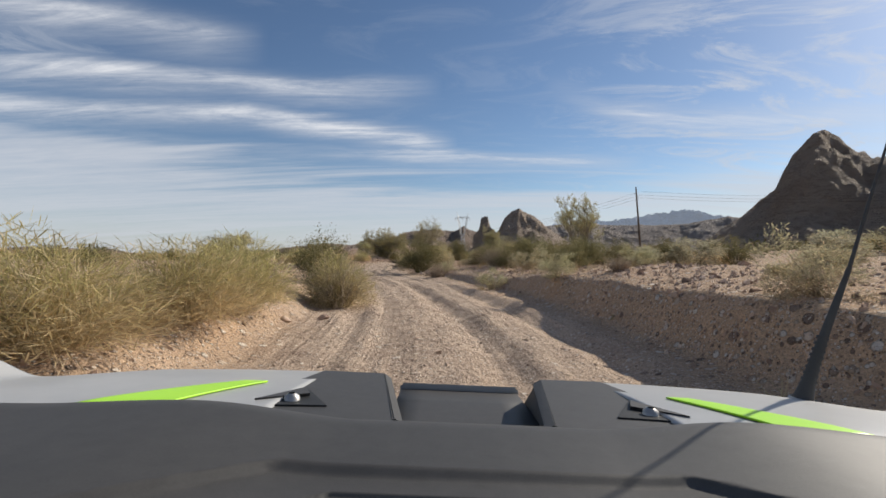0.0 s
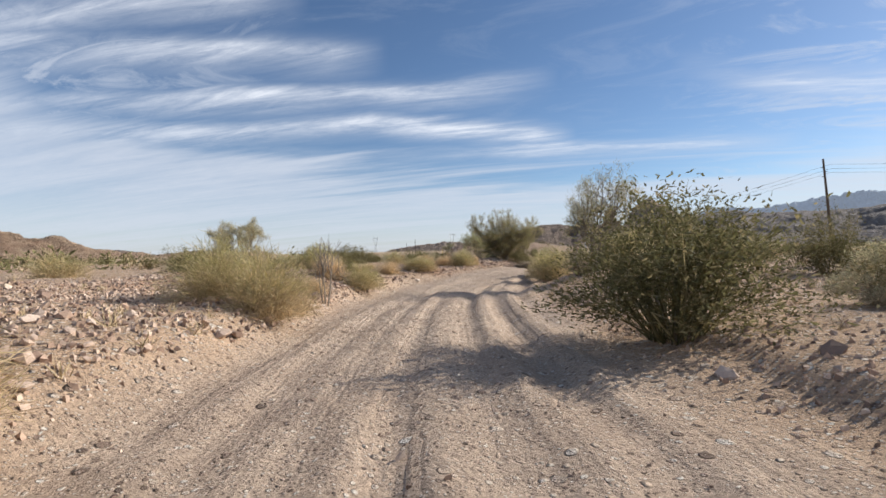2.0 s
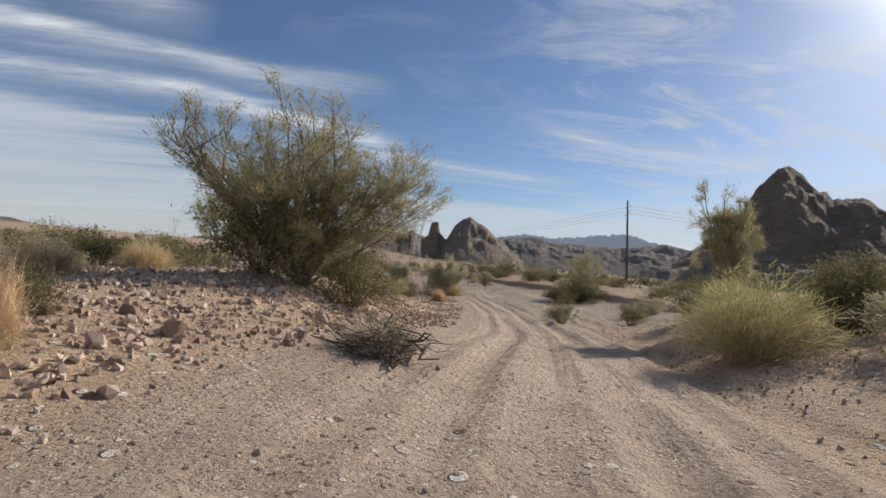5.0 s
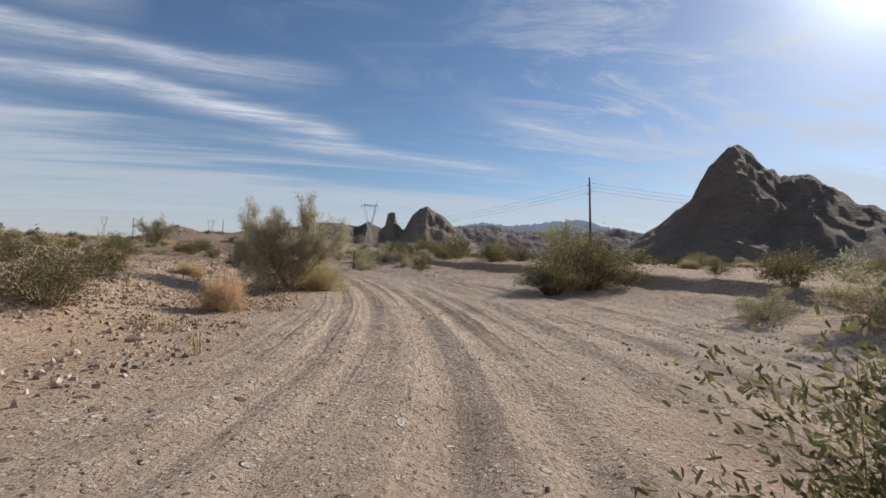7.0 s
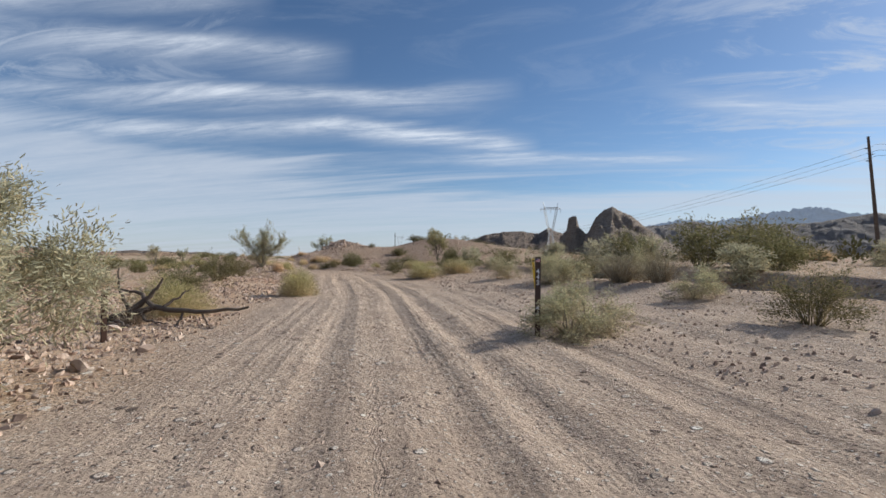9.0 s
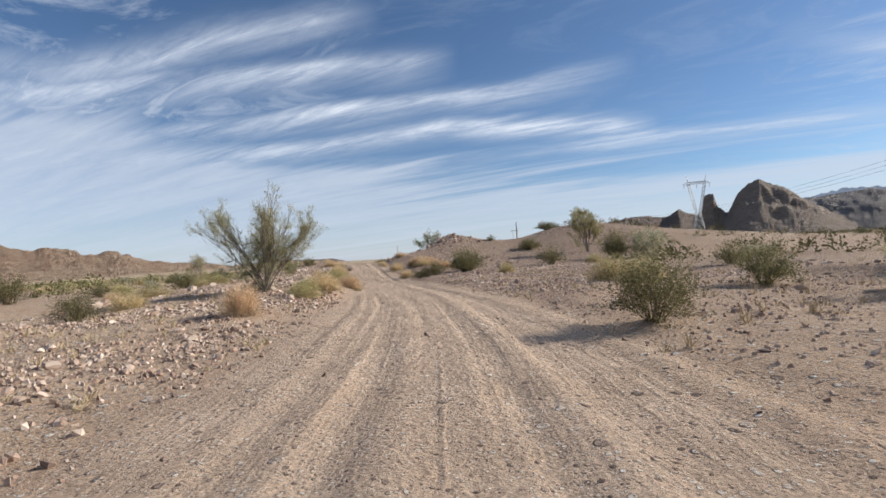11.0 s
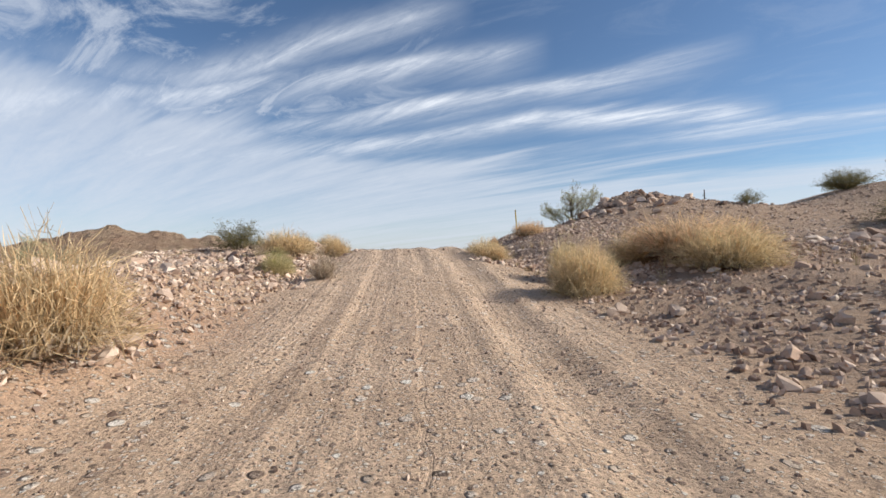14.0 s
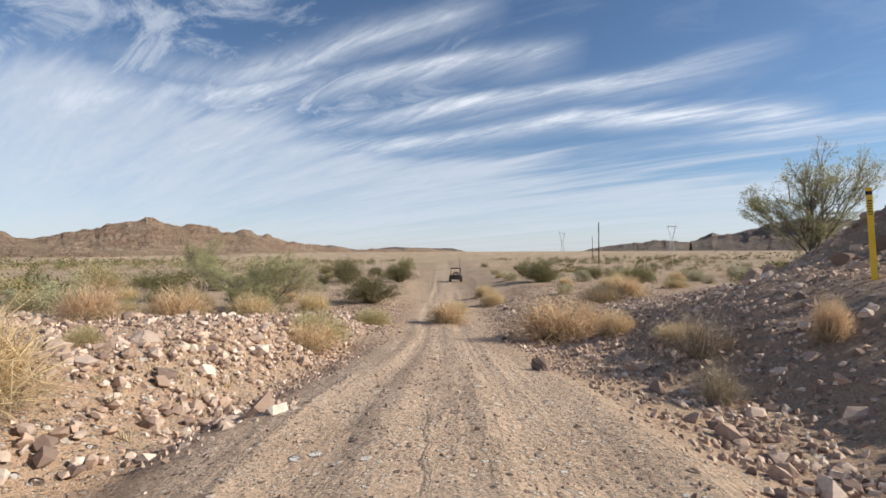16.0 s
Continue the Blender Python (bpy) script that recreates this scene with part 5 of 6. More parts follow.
def scatter_stones():
    rng = np.random.default_rng(90)
    n = 420000
    i = rng.integers(0, len(WAY_S), n)
    s, d = rng.uniform(S0 - 8, S0 + 232, n), rng.normal(0, 1, n)
    d = np.sign(d) * rng.uniform(0, 1, n) ** 1.4 * 15
    tan = np.gradient(WAY_P[:, :2], axis=0)
    tan /= np.linalg.norm(tan, axis=1, keepdims=True)
    i = np.clip(np.searchsorted(WAY_S, s), 0, len(WAY_S) - 1)
    x, y = WAY_P[i, 0] + tan[i, 1] * d + tan[i, 0] * (s - WAY_S[i]), WAY_P[i, 1] - tan[i, 0] * d + tan[i, 1] * (s - WAY_S[i])
    ok = rng.random(n) < np.clip(rocky(s, d) * 0.75 * (3.4 * fbm(x * 0.35, y * 0.35, 4, 5, 0.65) - 0.95), 0.02, 1)
    x, y, s, d = x[ok][:135000], y[ok][:135000], s[ok][:135000], d[ok][:135000]
    size = np.exp(rng.normal(math.log(0.062), 0.42, len(x))) * (0.45 + 0.55 * step(1.5, 4, np.abs(d)) * (rocky(s, d) > 0.25) + 0.9 * np.clip(rocky(s, d) - 0.5, 0, 0.9))
    size = np.clip(size, 0.03, 0.095)
    z = ground_at(x, y) + size * 0.12
    base = np.array([[-1, -0.8, -0.9], [1, -0.8, -0.9], [0.1, 1.1, -0.9], [-0.9, -0.7, 0.6], [0.9, -0.7, 0.6], [0.1, 0.95, 0.6]], float) * 0.68
    v = base[None] * rng.uniform(0.6, 1.25, (len(x), 6, 1)) + rng.normal(0, 0.16, (len(x), 6, 3))
    v[:, 3:, :2] *= rng.uniform(0.45, 0.95, (len(x), 1, 1))
    tilt = rng.normal(0, 0.35, (len(x), 2))
    v[:, :, 2] += v[:, :, 0] * tilt[:, :1] + v[:, :, 1] * tilt[:, 1:]
    a = rng.uniform(0, 6.28, len(x))
    ca, sa = np.cos(a)[:, None], np.sin(a)[:, None]
    vx, vy = v[:, :, 0] * ca - v[:, :, 1] * sa, v[:, :, 0] * sa + v[:, :, 1] * ca
    v = np.stack([vx, vy * rng.uniform(0.6, 1.0, (len(x), 1)), v[:, :, 2]], 2) * size[:, None, None] * 0.6
    v += np.stack([x, y, z], 1)[:, None]
    i6 = np.arange(len(x))[:, None, None] * 6
    tri = np.array([[3, 4, 5], [0, 1, 4], [0, 4, 3], [1, 2, 5], [1, 5, 4], [2, 0, 3], [2, 3, 5]])
    me = mesh_from("gravel", v.reshape(-1, 3), (tri[None] + i6).reshape(-1, 3))
    me.materials.append(STONE)
    tagged(new("gravel", me), "loose angular gravel and small stones beside the track", "gravel", kind="stuff")
    # rubble: angular stones of a hand's size and more
    low = []
    for q in range(12):
        data = rock_data(200 + q, 1)
        co = np.zeros(len(data.vertices) * 3)
        data.vertices.foreach_get("co", co)
        low.append((co.reshape(-1, 3), np.array([p.vertices[:] for p in data.polygons])))
        bpy.data.meshes.remove(data)
    pick = np.flatnonzero(rng.random(len(x)) < np.clip(rocky(s, d) - 0.38, 0.003, 1.3) * 0.34)[:13000]
    vs, fs, count = [], [], 0
    hx, hy = np.concatenate([rng.uniform(-50, -14, 7000), rng.normal(-43, 3.0, 420), rng.normal(-30, 1.6, 90), rng.normal(-38, 3.0, 160)]), np.concatenate([rng.uniform(180, 212, 7000), rng.normal(198.5, 3.0, 420), rng.normal(177.5, 1.6, 90), rng.normal(155, 2.4, 160)])
    hs, hd = on_road(hx, hy)
    off_road = np.abs(hd) > 4.5
    hx, hy, heap = hx[off_road], hy[off_road], np.r_[np.zeros(7000), np.ones(670)][off_road]
    x, y, z = np.r_[x, hx], np.r_[y, hy], np.r_[z, ground_at(hx, hy)]
    bulk = np.r_[0.45 + 0.55 * step(2.0, 3.2, np.abs(d)), 1.25 + 0.7 * heap]
    pick = np.r_[pick, np.arange(len(s), len(x))]
    # dense broken rock where the track is cut through the rise, and on the bank before it
    for count_in, lo, hi, near, wide, side in ((7600, 181, 217, 1.9, 11, 1), (6200, 181, 215, 1.9, 9, -1), (4600, 140, 182, 3.2, 11, -1), (4600, 138, 182, 3.2, 13, 1)):
        along = S0 + rng.uniform(lo, hi, count_in)
        off = side * (near * (0.75 + 1.1 * vnoise(along * 0.45, along * 0, 19 + side)) + wide * rng.uniform(0, 1, count_in) ** 1.15)
        i = np.clip(np.searchsorted(WAY_S, along), 0, len(WAY_S) - 1)
        nx, ny = WAY_P[i, 0] + tan[i, 1] * off + tan[i, 0] * (along - WAY_S[i]), WAY_P[i, 1] - tan[i, 0] * off + tan[i, 1] * (along - WAY_S[i])
        keep = fbm(nx * 0.3, ny * 0.3, 3, 15) > (0.36 if lo > 180 else 0.46)
        nx, ny = nx[keep], ny[keep]
        x, y, z = np.r_[x, nx], np.r_[y, ny], np.r_[z, ground_at(nx, ny)]
        bulk = np.r_[bulk, rng.uniform(0.7, 1.6, len(nx))]
        pick = np.r_[pick, np.arange(len(x) - len(nx), len(x))]
    for j in pick:
        co, tri = low[j % 12]
        size_j, turn = bulk[j] * rng.uniform(0.10, 0.20) * (1 + 0.9 * (rng.random() < 0.12)), rng.uniform(0, 6.28)
        rot = np.array(Euler((rng.uniform(-0.6, 0.6), rng.uniform(-0.6, 0.6), turn)).to_matrix())
        vs.append(co @ rot.T * size_j + [x[j] + 0.07, y[j] + 0.05, z[j] + size_j * 0.05])
        fs.append(tri + count)
        count += len(co)
    me = mesh_from("rubble", np.concatenate(vs), np.concatenate(fs))
    me.materials.append(STONE)
    tagged(new("rubble", me), "angular broken rubble lying on the banks", "rubble", kind="stuff")
    # the larger stones, one by one
    big = np.flatnonzero(rng.random(len(s)) < np.clip(rocky(s, d) - 0.2, 0.01, 1.2) * (np.abs(d) > 2.8) * 0.008)[:260]
    for bx, by, bs in zip(x[big], y[big], rng.uniform(0.14, 0.36, len(big))):
        rock(bx, by, bs)


scatter_stones()


def small_tufts():
    rng = np.random.default_rng(95)
    n = 5200
    s, d = rng.uniform(S0 - 5, S0 + 225, n), rng.choice([-1, 1], n) * (2.9 + 13 * rng.uniform(0, 1, n) ** 1.3)
    tan = np.gradient(WAY_P[:, :2], axis=0)
    tan /= np.linalg.norm(tan, axis=1, keepdims=True)
    i = np.clip(np.searchsorted(WAY_S, s), 0, len(WAY_S) - 1)
    x, y = WAY_P[i, 0] + tan[i, 1] * d + tan[i, 0] * (s - WAY_S[i]), WAY_P[i, 1] - tan[i, 0] * d + tan[i, 1] * (s - WAY_S[i])
    s, d = on_road(x, y)
    wash = (s - S0 > 68) & (s - S0 < 132) & (d > 0) & (d < 12)
    keep = (np.abs(d) > 2.8) & ~wash & (fbm(x * 0.25, y * 0.25, 3, 33) > 0.53)
    x, y = x[keep], y[keep]
    h = rng.uniform(0.10, 0.34, len(x))
    m = 16
    z = np.repeat(ground_at(x, y), m)
    a, th, hh = rng.uniform(0, 6.28, len(x) * m), rng.uniform(0, 1.1, len(x) * m), np.repeat(h, m) * rng.uniform(0.6, 1.1, len(x) * m)
    p0 = np.stack([np.repeat(x, m) + rng.normal(0, 0.03, len(a)), np.repeat(y, m) + rng.normal(0, 0.03, len(a)), z - 0.01], 1)
    tip = p0 + np.stack([np.cos(a) * np.sin(th), np.sin(a) * np.sin(th), np.cos(th)], 1) * hh[:, None]
    me = mesh_from("dry_weeds", *strips(p0, (p0 + tip) / 2 + rng.normal(0, 0.02, p0.shape), tip, 0.011, rng))
    me.materials.append(SCRUB_DRY)
    tagged(new("dry_weeds", me), "small dry tan weeds sprouting among the stones", "weeds", kind="stuff")


small_tufts()
outcrop = random.Random(611)
for _ in range(46):
    rock(outcrop.gauss(-41.5, 2.6), outcrop.gauss(196.5, 3.2), outcrop.uniform(0.45, 1.3))
for _ in range(44):
    run, off = S0 + outcrop.uniform(146, 186), outcrop.uniform(5.0, 15.0)
    i = int(np.searchsorted(WAY_S, run))
    way = WAY_P[i + 1, :2] - WAY_P[i, :2]
    way = way / np.linalg.norm(way)
    rock(WAY_P[i, 0] - way[1] * off, WAY_P[i, 1] + way[0] * off, outcrop.uniform(0.35, 0.95))
for _ in range(14):
    rock(outcrop.gauss(-24.5, 1.0), outcrop.gauss(175.5, 2.2), outcrop.uniform(0.3, 0.8))
for rx, ry, rs in ((-7.7, 54.7, 0.42), (-8.4, 55.2, 0.3), (-2.9, 8.6, 0.28), (-2.5, 9.6, 0.36), (-2.35, 12.6, 0.34), (-2.6, 11.2, 0.25), (12.1, 97.0, 0.62), (12.9, 96.4, 0.4), (-54.3, 179.6, 0.55),
                   (-40.6, 166.6, 0.3), (-45.9, 171.2, 0.5), (-47.2, 172.8, 0.45), (-51.0, 176.6, 0.5), (-50.2, 184.2, 0.5), (-49.0, 185.6, 0.42), (-44.6, 183.0, 0.5), (-43.2, 190.5, 0.9), (-44.8, 192.6, 0.8), (-41.8, 193.0, 1.0), (-43.5, 194.5, 1.2), (-40.4, 195.4, 0.9),
                   (-31.5, 176.5, 0.6), (-30.0, 178.2, 0.8), (-28.6, 177.2, 0.5), (-36.4, 150.6, 0.55), (-38.2, 152.6, 0.6), (-40.1, 153.6, 0.5), (-36.9, 156.4, 0.45), (-39.4, 157.8, 0.5), (-42.0, 159.5, 0.6), (-34.5, 151.0, 0.4), (-44.1, 162.4, 0.55), (-46.0, 165.6, 0.6), (-13.0, 48.6, 0.3), (-11.0, 46.0, 0.34), (-10.4, 44.4, 0.26)):
    rock(rx, ry, rs)


# ---- dead wood ----
def fallen_tree():
    ob = thing("fallen_branches", "blackened fallen dead tree branches beside the track", "dead wood", Matrix.Translation((-6.3, 105.2, ground_z(-6.3, 105.2))))
    rng = np.random.default_rng(131)

    def limb(points, r0):
        p = np.array(points, float)
        t = np.linspace(0, 1, len(p))
        tt = np.linspace(0, 1, 12)
        q = np.stack([np.interp(tt, t, p[:, i]) for i in range(3)], 1) + rng.normal(0, 0.012, (12, 3))
        return tubes(q[None], np.linspace(r0, r0 * 0.25, 12)[None], 7)

    part("trunk", mesh_from("trunk", *limb([(-0.75, -0.1, 0.1), (-0.2, 0.0, 0.25), (0.4, 0.05, 0.36), (1.1, 0.1, 0.28), (1.9, 0.0, 0.33), (2.5, -0.1, 0.42)], 0.085), True), DEADWOOD, ob)
    for pts, r in (([(-0.2, 0, 0.3), (0.1, 0.15, 0.6), (0.35, 0.2, 0.95)], 0.075), ([(-0.4, 0.1, 0.3), (-0.55, 0.0, 0.8), (-0.5, -0.05, 1.25)], 0.04), ([(0.3, 0, 0.35), (-0.3, 0.3, 0.62), (-1.0, 0.4, 0.7)], 0.06),
                   ([(0.9, 0.1, 0.3), (1.0, -0.15, 0.1), (1.05, -0.3, 0.0)], 0.03), ([(1.3, 0.1, 0.3), (1.6, -0.1, 0.1), (1.75, -0.25, 0.02)], 0.025), ([(0.5, 0.05, 0.4), (0.7, 0.3, 0.6), (0.75, 0.5, 0.75)], 0.035), ([(-0.5, 0, 0.2), (-0.2, -0.4, 0.12), (0.3, -0.6, 0.05)], 0.05), ([(0.0, 0, 0.25), (0.35, -0.25, 0.12), (0.9, -0.35, 0.1)], 0.04)):
        part("branch", mesh_from("branch", *limb(pts, r), True), DEADWOOD, ob)
    tw = mesh_from("twigs", *twig_mesh(132, 160))
    part("twig_tangle", tw, TWIG, ob, "tangle of dry twigs", Matrix.Translation((-0.2, 0, 0)) @ Matrix.Diagonal((1.6, 1.1, 0.6, 1)))


def brush_heap():
    x, y = -5.55, 55.8
    ob = thing("brush_heap", "heap of uprooted dry branches on a stony mound", "dead wood", Matrix.Translation((x, y, ground_z(x, y) - 0.05)))
    rng = np.random.default_rng(141)
    n = 110
    a, b = rng.uniform(0, 6.28, n), rng.uniform(0, 6.28, n)
    rho, size = 0.6 * np.sqrt(rng.uniform(0, 1, n)), rng.uniform(0.25, 0.6, n)
    p0 = np.stack([np.cos(a) * rho, np.sin(a) * rho, 0.05 + rng.uniform(0, 0.45, n) * (1 - rho / 0.75)], 1)
    p2 = p0 + np.stack([np.cos(b) * size, np.sin(b) * size, rng.normal(0.02, 0.13, n)], 1)
    p2[:, 2] = np.maximum(p2[:, 2], 0.03)
    part("branch_tangle", mesh_from("branch_tangle", *tubes(np.stack([p0, (p0 + p2) / 2 + rng.normal(0, 0.07, (n, 3)), p2], 1), np.array([[0.012, 0.009, 0.003]]) * rng.uniform(0.5, 1.6, (n, 1)))), DEADWOOD, ob)
    part("twig_tangle", TWIGS[0], None, ob, "dry tangled twigs", Matrix.Translation((0, 0, 0.02)) @ Matrix.Diagonal((1.5, 1.5, 0.52, 1)))
    bm = bmesh.new()
    bmesh.ops.create_icosphere(bm, subdivisions=3, radius=0.42)
    for v in bm.verts:
        v.co = Vector((v.co.x, v.co.y, max(v.co.z, -0.05) * 0.8)) * (1 + 0.35 * (noise.noise(v.co * 5) - 0.2))
    m = bpy.data.meshes.new("root_ball")
    bm.to_mesh(m)
    bm.free()
    part("root_ball", m, SOIL, ob, "clod of brown soil and roots")


SOIL = surface("clotted_soil", grainy((0.16, 0.11, 0.08), (0.27, 0.19, 0.14), 9.0, 0.9, 0.04))
fallen_tree()
brush_heap()


# ---- markers, poles and pylons ----
BROWN_POST = surface("brown_fibreglass", grainy((0.055, 0.032, 0.026), (0.085, 0.05, 0.04), 30.0, 0.1, 0.002), 0.55)
WHITE_DECAL = surface("white_decal", grainy((0.66, 0.66, 0.66), (0.78, 0.78, 0.77), 40.0, 0.0), 0.5)
RED_DECAL = surface("red_decal", grainy((0.45, 0.06, 0.06), (0.52, 0.08, 0.08), 40.0, 0.0), 0.5)
BLUE_DECAL = surface("blue_decal", grainy((0.05, 0.07, 0.22), (0.07, 0.09, 0.27), 40.0, 0.0), 0.5)
YELLOW_POST = surface("yellow_fibreglass", grainy((0.78, 0.50, 0.03), (0.86, 0.58, 0.06), 20.0, 0.05, 0.002), 0.5)
BLACK_DECAL = surface("black_decal", grainy((0.02, 0.02, 0.02), (0.035, 0.035, 0.035), 40.0, 0.0), 0.6)
RUSTY = surface("rusty_steel", grainy((0.06, 0.038, 0.03), (0.12, 0.065, 0.045), 25.0, 0.4, 0.003), 0.75, 0.4)
GALVANISED = surface("galvanised_steel", grainy((0.42, 0.43, 0.44), (0.52, 0.53, 0.54), 3.0, 0.1, 0.01), 0.55, 0.7)
POLE_WOOD = surface("creosoted_pole_wood", grainy((0.08, 0.06, 0.048), (0.14, 0.105, 0.08), 6.0, 0.4, 0.02))


def box_data(name, sx, sy, sz, bevel=0.0, base=True, segs=2):
    bm = bmesh.new()
    bmesh.ops.create_cube(bm, size=1.0, matrix=Matrix.Translation((0, 0, sz / 2 if base else 0)) @ Matrix.Diagonal((sx, sy, sz, 1)))
    if bevel:
        bmesh.ops.bevel(bm, geom=bm.edges[:], offset=bevel, segments=segs, affect="EDGES", clamp_overlap=True)
    m = bpy.data.meshes.new(name)
    bm.to_mesh(m)
    bm.free()
    return m


def char_data(char, size, material):
    c = bpy.data.curves.new("digit", "FONT")
    c.body, c.size, c.align_x, c.align_y, c.extrude, c.offset = char, size, "CENTER", "CENTER", 0.0006, size * 0.02
    ob = bpy.data.objects.new("digit", c)
    m = bpy.data.meshes.new_from_object(ob)
    bpy.data.objects.remove(ob)
    m.materials.clear()
    m.materials.append(material)
    return m


def upright(x, y, toward, lean=0.0):
    """A pose on the ground whose -y side faces a place."""
    a = math.atan2(toward[1] - y, toward[0] - x) + math.pi / 2
    return Matrix.Translation((x, y, ground_z(x, y) - 0.04)) @ Matrix.Rotation(a, 4, "Z") @ Matrix.Rotation(lean, 4, "Y")


def route_marker():
    ob = thing("route_marker_post", "brown fibreglass route post lettered 443 twice in white", "marker post", upright(1.72, 105.0, (0.8, 99.0), radians(0.5)))
    part("stake", box_data("stake", 0.095, 0.012, 1.40, 0.003), BROWN_POST, ob)
    face = Matrix.Rotation(radians(90), 4, "X")
    for z0 in (1.21, 0.58):
        for i, ch in enumerate("443"):
            part("numeral", char_data(ch, 0.115, WHITE_DECAL), None, ob, "white numeral", Matrix.Translation((0, -0.0085, z0 - i * 0.098 - 0.06)) @ face)
    dec = part("sticker", box_data("sticker", 0.07, 0.002, 0.05, 0), WHITE_DECAL, ob, "small striped flag sticker", Matrix.Translation((0, -0.008, 1.315)))
    for i in range(3):
        part("stripe", box_data("stripe", 0.07, 0.001, 0.007, 0), RED_DECAL, dec, "", Matrix.Translation((0, -0.0022, 0.004 + i * 0.016)))
    part("canton", box_data("canton", 0.03, 0.001, 0.024, 0), BLUE_DECAL, dec, "", Matrix.Translation((-0.02, -0.003, 0.025)))


def yellow_marker(x, y, h, toward, lean=0.0):
    ob = thing("marker_post", "slim yellow fibreglass utility marker post with dark printing", "marker post", upright(x, y, toward, lean), "yellow marker posts")
    part("stake", box_data("stake", 0.085, 0.014, h, 0.004), YELLOW_POST, ob)
    part("cap_band", box_data("cap_band", 0.087, 0.016, 0.07, 0.003), BLACK_DECAL, ob, "dark band", Matrix.Translation((0, 0, h - 0.13)))
    for i in range(6):
        part("print_bar", box_data("print_bar", 0.05 if i % 2 else 0.062, 0.002, 0.018, 0), BLACK_DECAL, ob, "", Matrix.Translation((0, -0.0085, h - 0.24 - i * 0.045)))


route_marker()
yellow_marker(1.9, 116.4, 1.25, (1.0, 99.0), radians(-5))
yellow_marker(-45.8, 187.7, 1.6, (-46.5, 177.0), radians(-2.5))
old = thing("steel_post", "short rusty square steel post in the ground", "post", upright(-5.2, 103.3, (1, 99)))
part("shaft", box_data("shaft", 0.075, 0.075, 0.82, 0.006), RUSTY, old)


def struts(pairs, r, sides=4):
    return tubes(np.array([[a, b] for a, b in pairs], float), np.full((len(pairs), 2), r), sides)


def pylon(x, y, h, turn, label="tall steel lattice power pylon with two peaks"):
    ob = thing("power_pylon", label, "pylon", Matrix.Translation((x, y, ground_z(x, y) - 0.3)) @ Matrix.Rotation(turn, 4, "Z"), "power pylons")
    w0, w1, zw = h * 0.115, h * 0.035, h * 0.46
    legs, braces = [], []
    lv = np.linspace(0, 1, 6)
    ring = [(1, 1), (-1, 1), (-1, -1), (1, -1)]

    def at(i, u):
        w = w0 + (w1 - w0) * u
        return (ring[i][0] * w, ring[i][1] * w, zw * u)

    for i in range(4):
        legs.append((at(i, 0), at(i, 1)))
        for a, b in zip(lv[:-1], lv[1:]):
            j = (i + 1) % 4
            braces += [(at(i, a), at(j, b)), (at(j, a), at(i, b)), (at(i, b), at(j, b))]
    part("lower_legs", mesh_from("lower_legs", *struts(legs, h * 0.0042)), GALVANISED, ob)
    part("lower_lattice", mesh_from("lower_lattice", *struts(braces, h * 0.0022)), GALVANISED, ob)
    for sgn in (1, -1):
        arms = []
        inner, outer = (sgn * w1 * 0.6, zw), (sgn * h * 0.16, h * 0.86)
        for yy in (w1, -w1):
            arms += [((inner[0], yy, inner[1]), (sgn * h * 0.115, yy * 0.7, h * 0.86)), ((sgn * w1 * 1.6, yy, zw), (outer[0], yy * 0.7, outer[1])), ((outer[0] - sgn * h * 0.03, yy * 0.7, h * 0.86), (outer[0] + sgn * h * 0.018, 0, h))]
            for u in np.linspace(0.05, 0.95, 7):
                p = np.array([inner[0] + (sgn * h * 0.115 - inner[0]) * u, yy, inner[1] + (h * 0.86 - zw) * u])
                q = np.array([sgn * w1 * 1.6 + (outer[0] - sgn * w1 * 1.6) * min(1, u + 0.12), yy, zw + (h * 0.86 - zw) * min(1, u + 0.12)])
                arms.append((p, q))
        part("upper_arm", mesh_from("upper_arm", *struts(arms, h * 0.003)), GALVANISED, ob)
    bar = []
    for yy in (w1 * 0.7, -w1 * 0.7):
        bar += [((-h * 0.24, 0, h * 0.865), (h * 0.24, 0, h * 0.865)), ((-h * 0.24, 0, h * 0.865), (-h * 0.16, yy, h * 0.895)), ((h * 0.24, 0, h * 0.865), (h * 0.16, yy, h * 0.895)), ((-h * 0.16, yy, h * 0.895), (h * 0.16, yy, h * 0.895))]
        for u in np.linspace(-0.16, 0.13, 9):
            bar.append(((u * h, yy, h * 0.865), ((u + 0.03) * h, yy, h * 0.895)))
    part("cross_arm", mesh_from("cross_arm", *struts(bar, h * 0.003)), GALVANISED, ob)
    ob.scale = (0.76, 0.76, 1.0)
    for px in (-0.22, 0.0, 0.22):
        part("insulator", mesh_from("insulator", *struts([((px * h, 0, h * 0.865), (px * h, 0, h * 0.80))], h * 0.004, 6)), GALVANISED, ob)
    return ob


def utility_pole(x, y, top, lean, label):
    z = ground_z(x, y)
    ob = thing("utility_pole", label, "utility pole", Matrix.Translation((x, y, z)) @ Matrix.Rotation(lean, 4, "Y"), "utility poles")
    h = top - z
    part("shaft", mesh_from("shaft", *tubes(np.array([[(0, 0, -0.5), (0, 0, h * 0.5), (0, 0, h)]]), np.array([[0.016, 0.013, 0.009]]) * h, 10), True), POLE_WOOD, ob)
    for i in range(3):
        part("insulator", mesh_from("insulator", *tubes(np.array([[(0, 0, h * (0.90 - 0.05 * i)), (h * 0.03 * (1 if i % 2 else -1), 0, h * (0.905 - 0.05 * i))]]), np.full((1, 2), h * 0.004), 6)), POLE_WOOD, ob)
    return ob


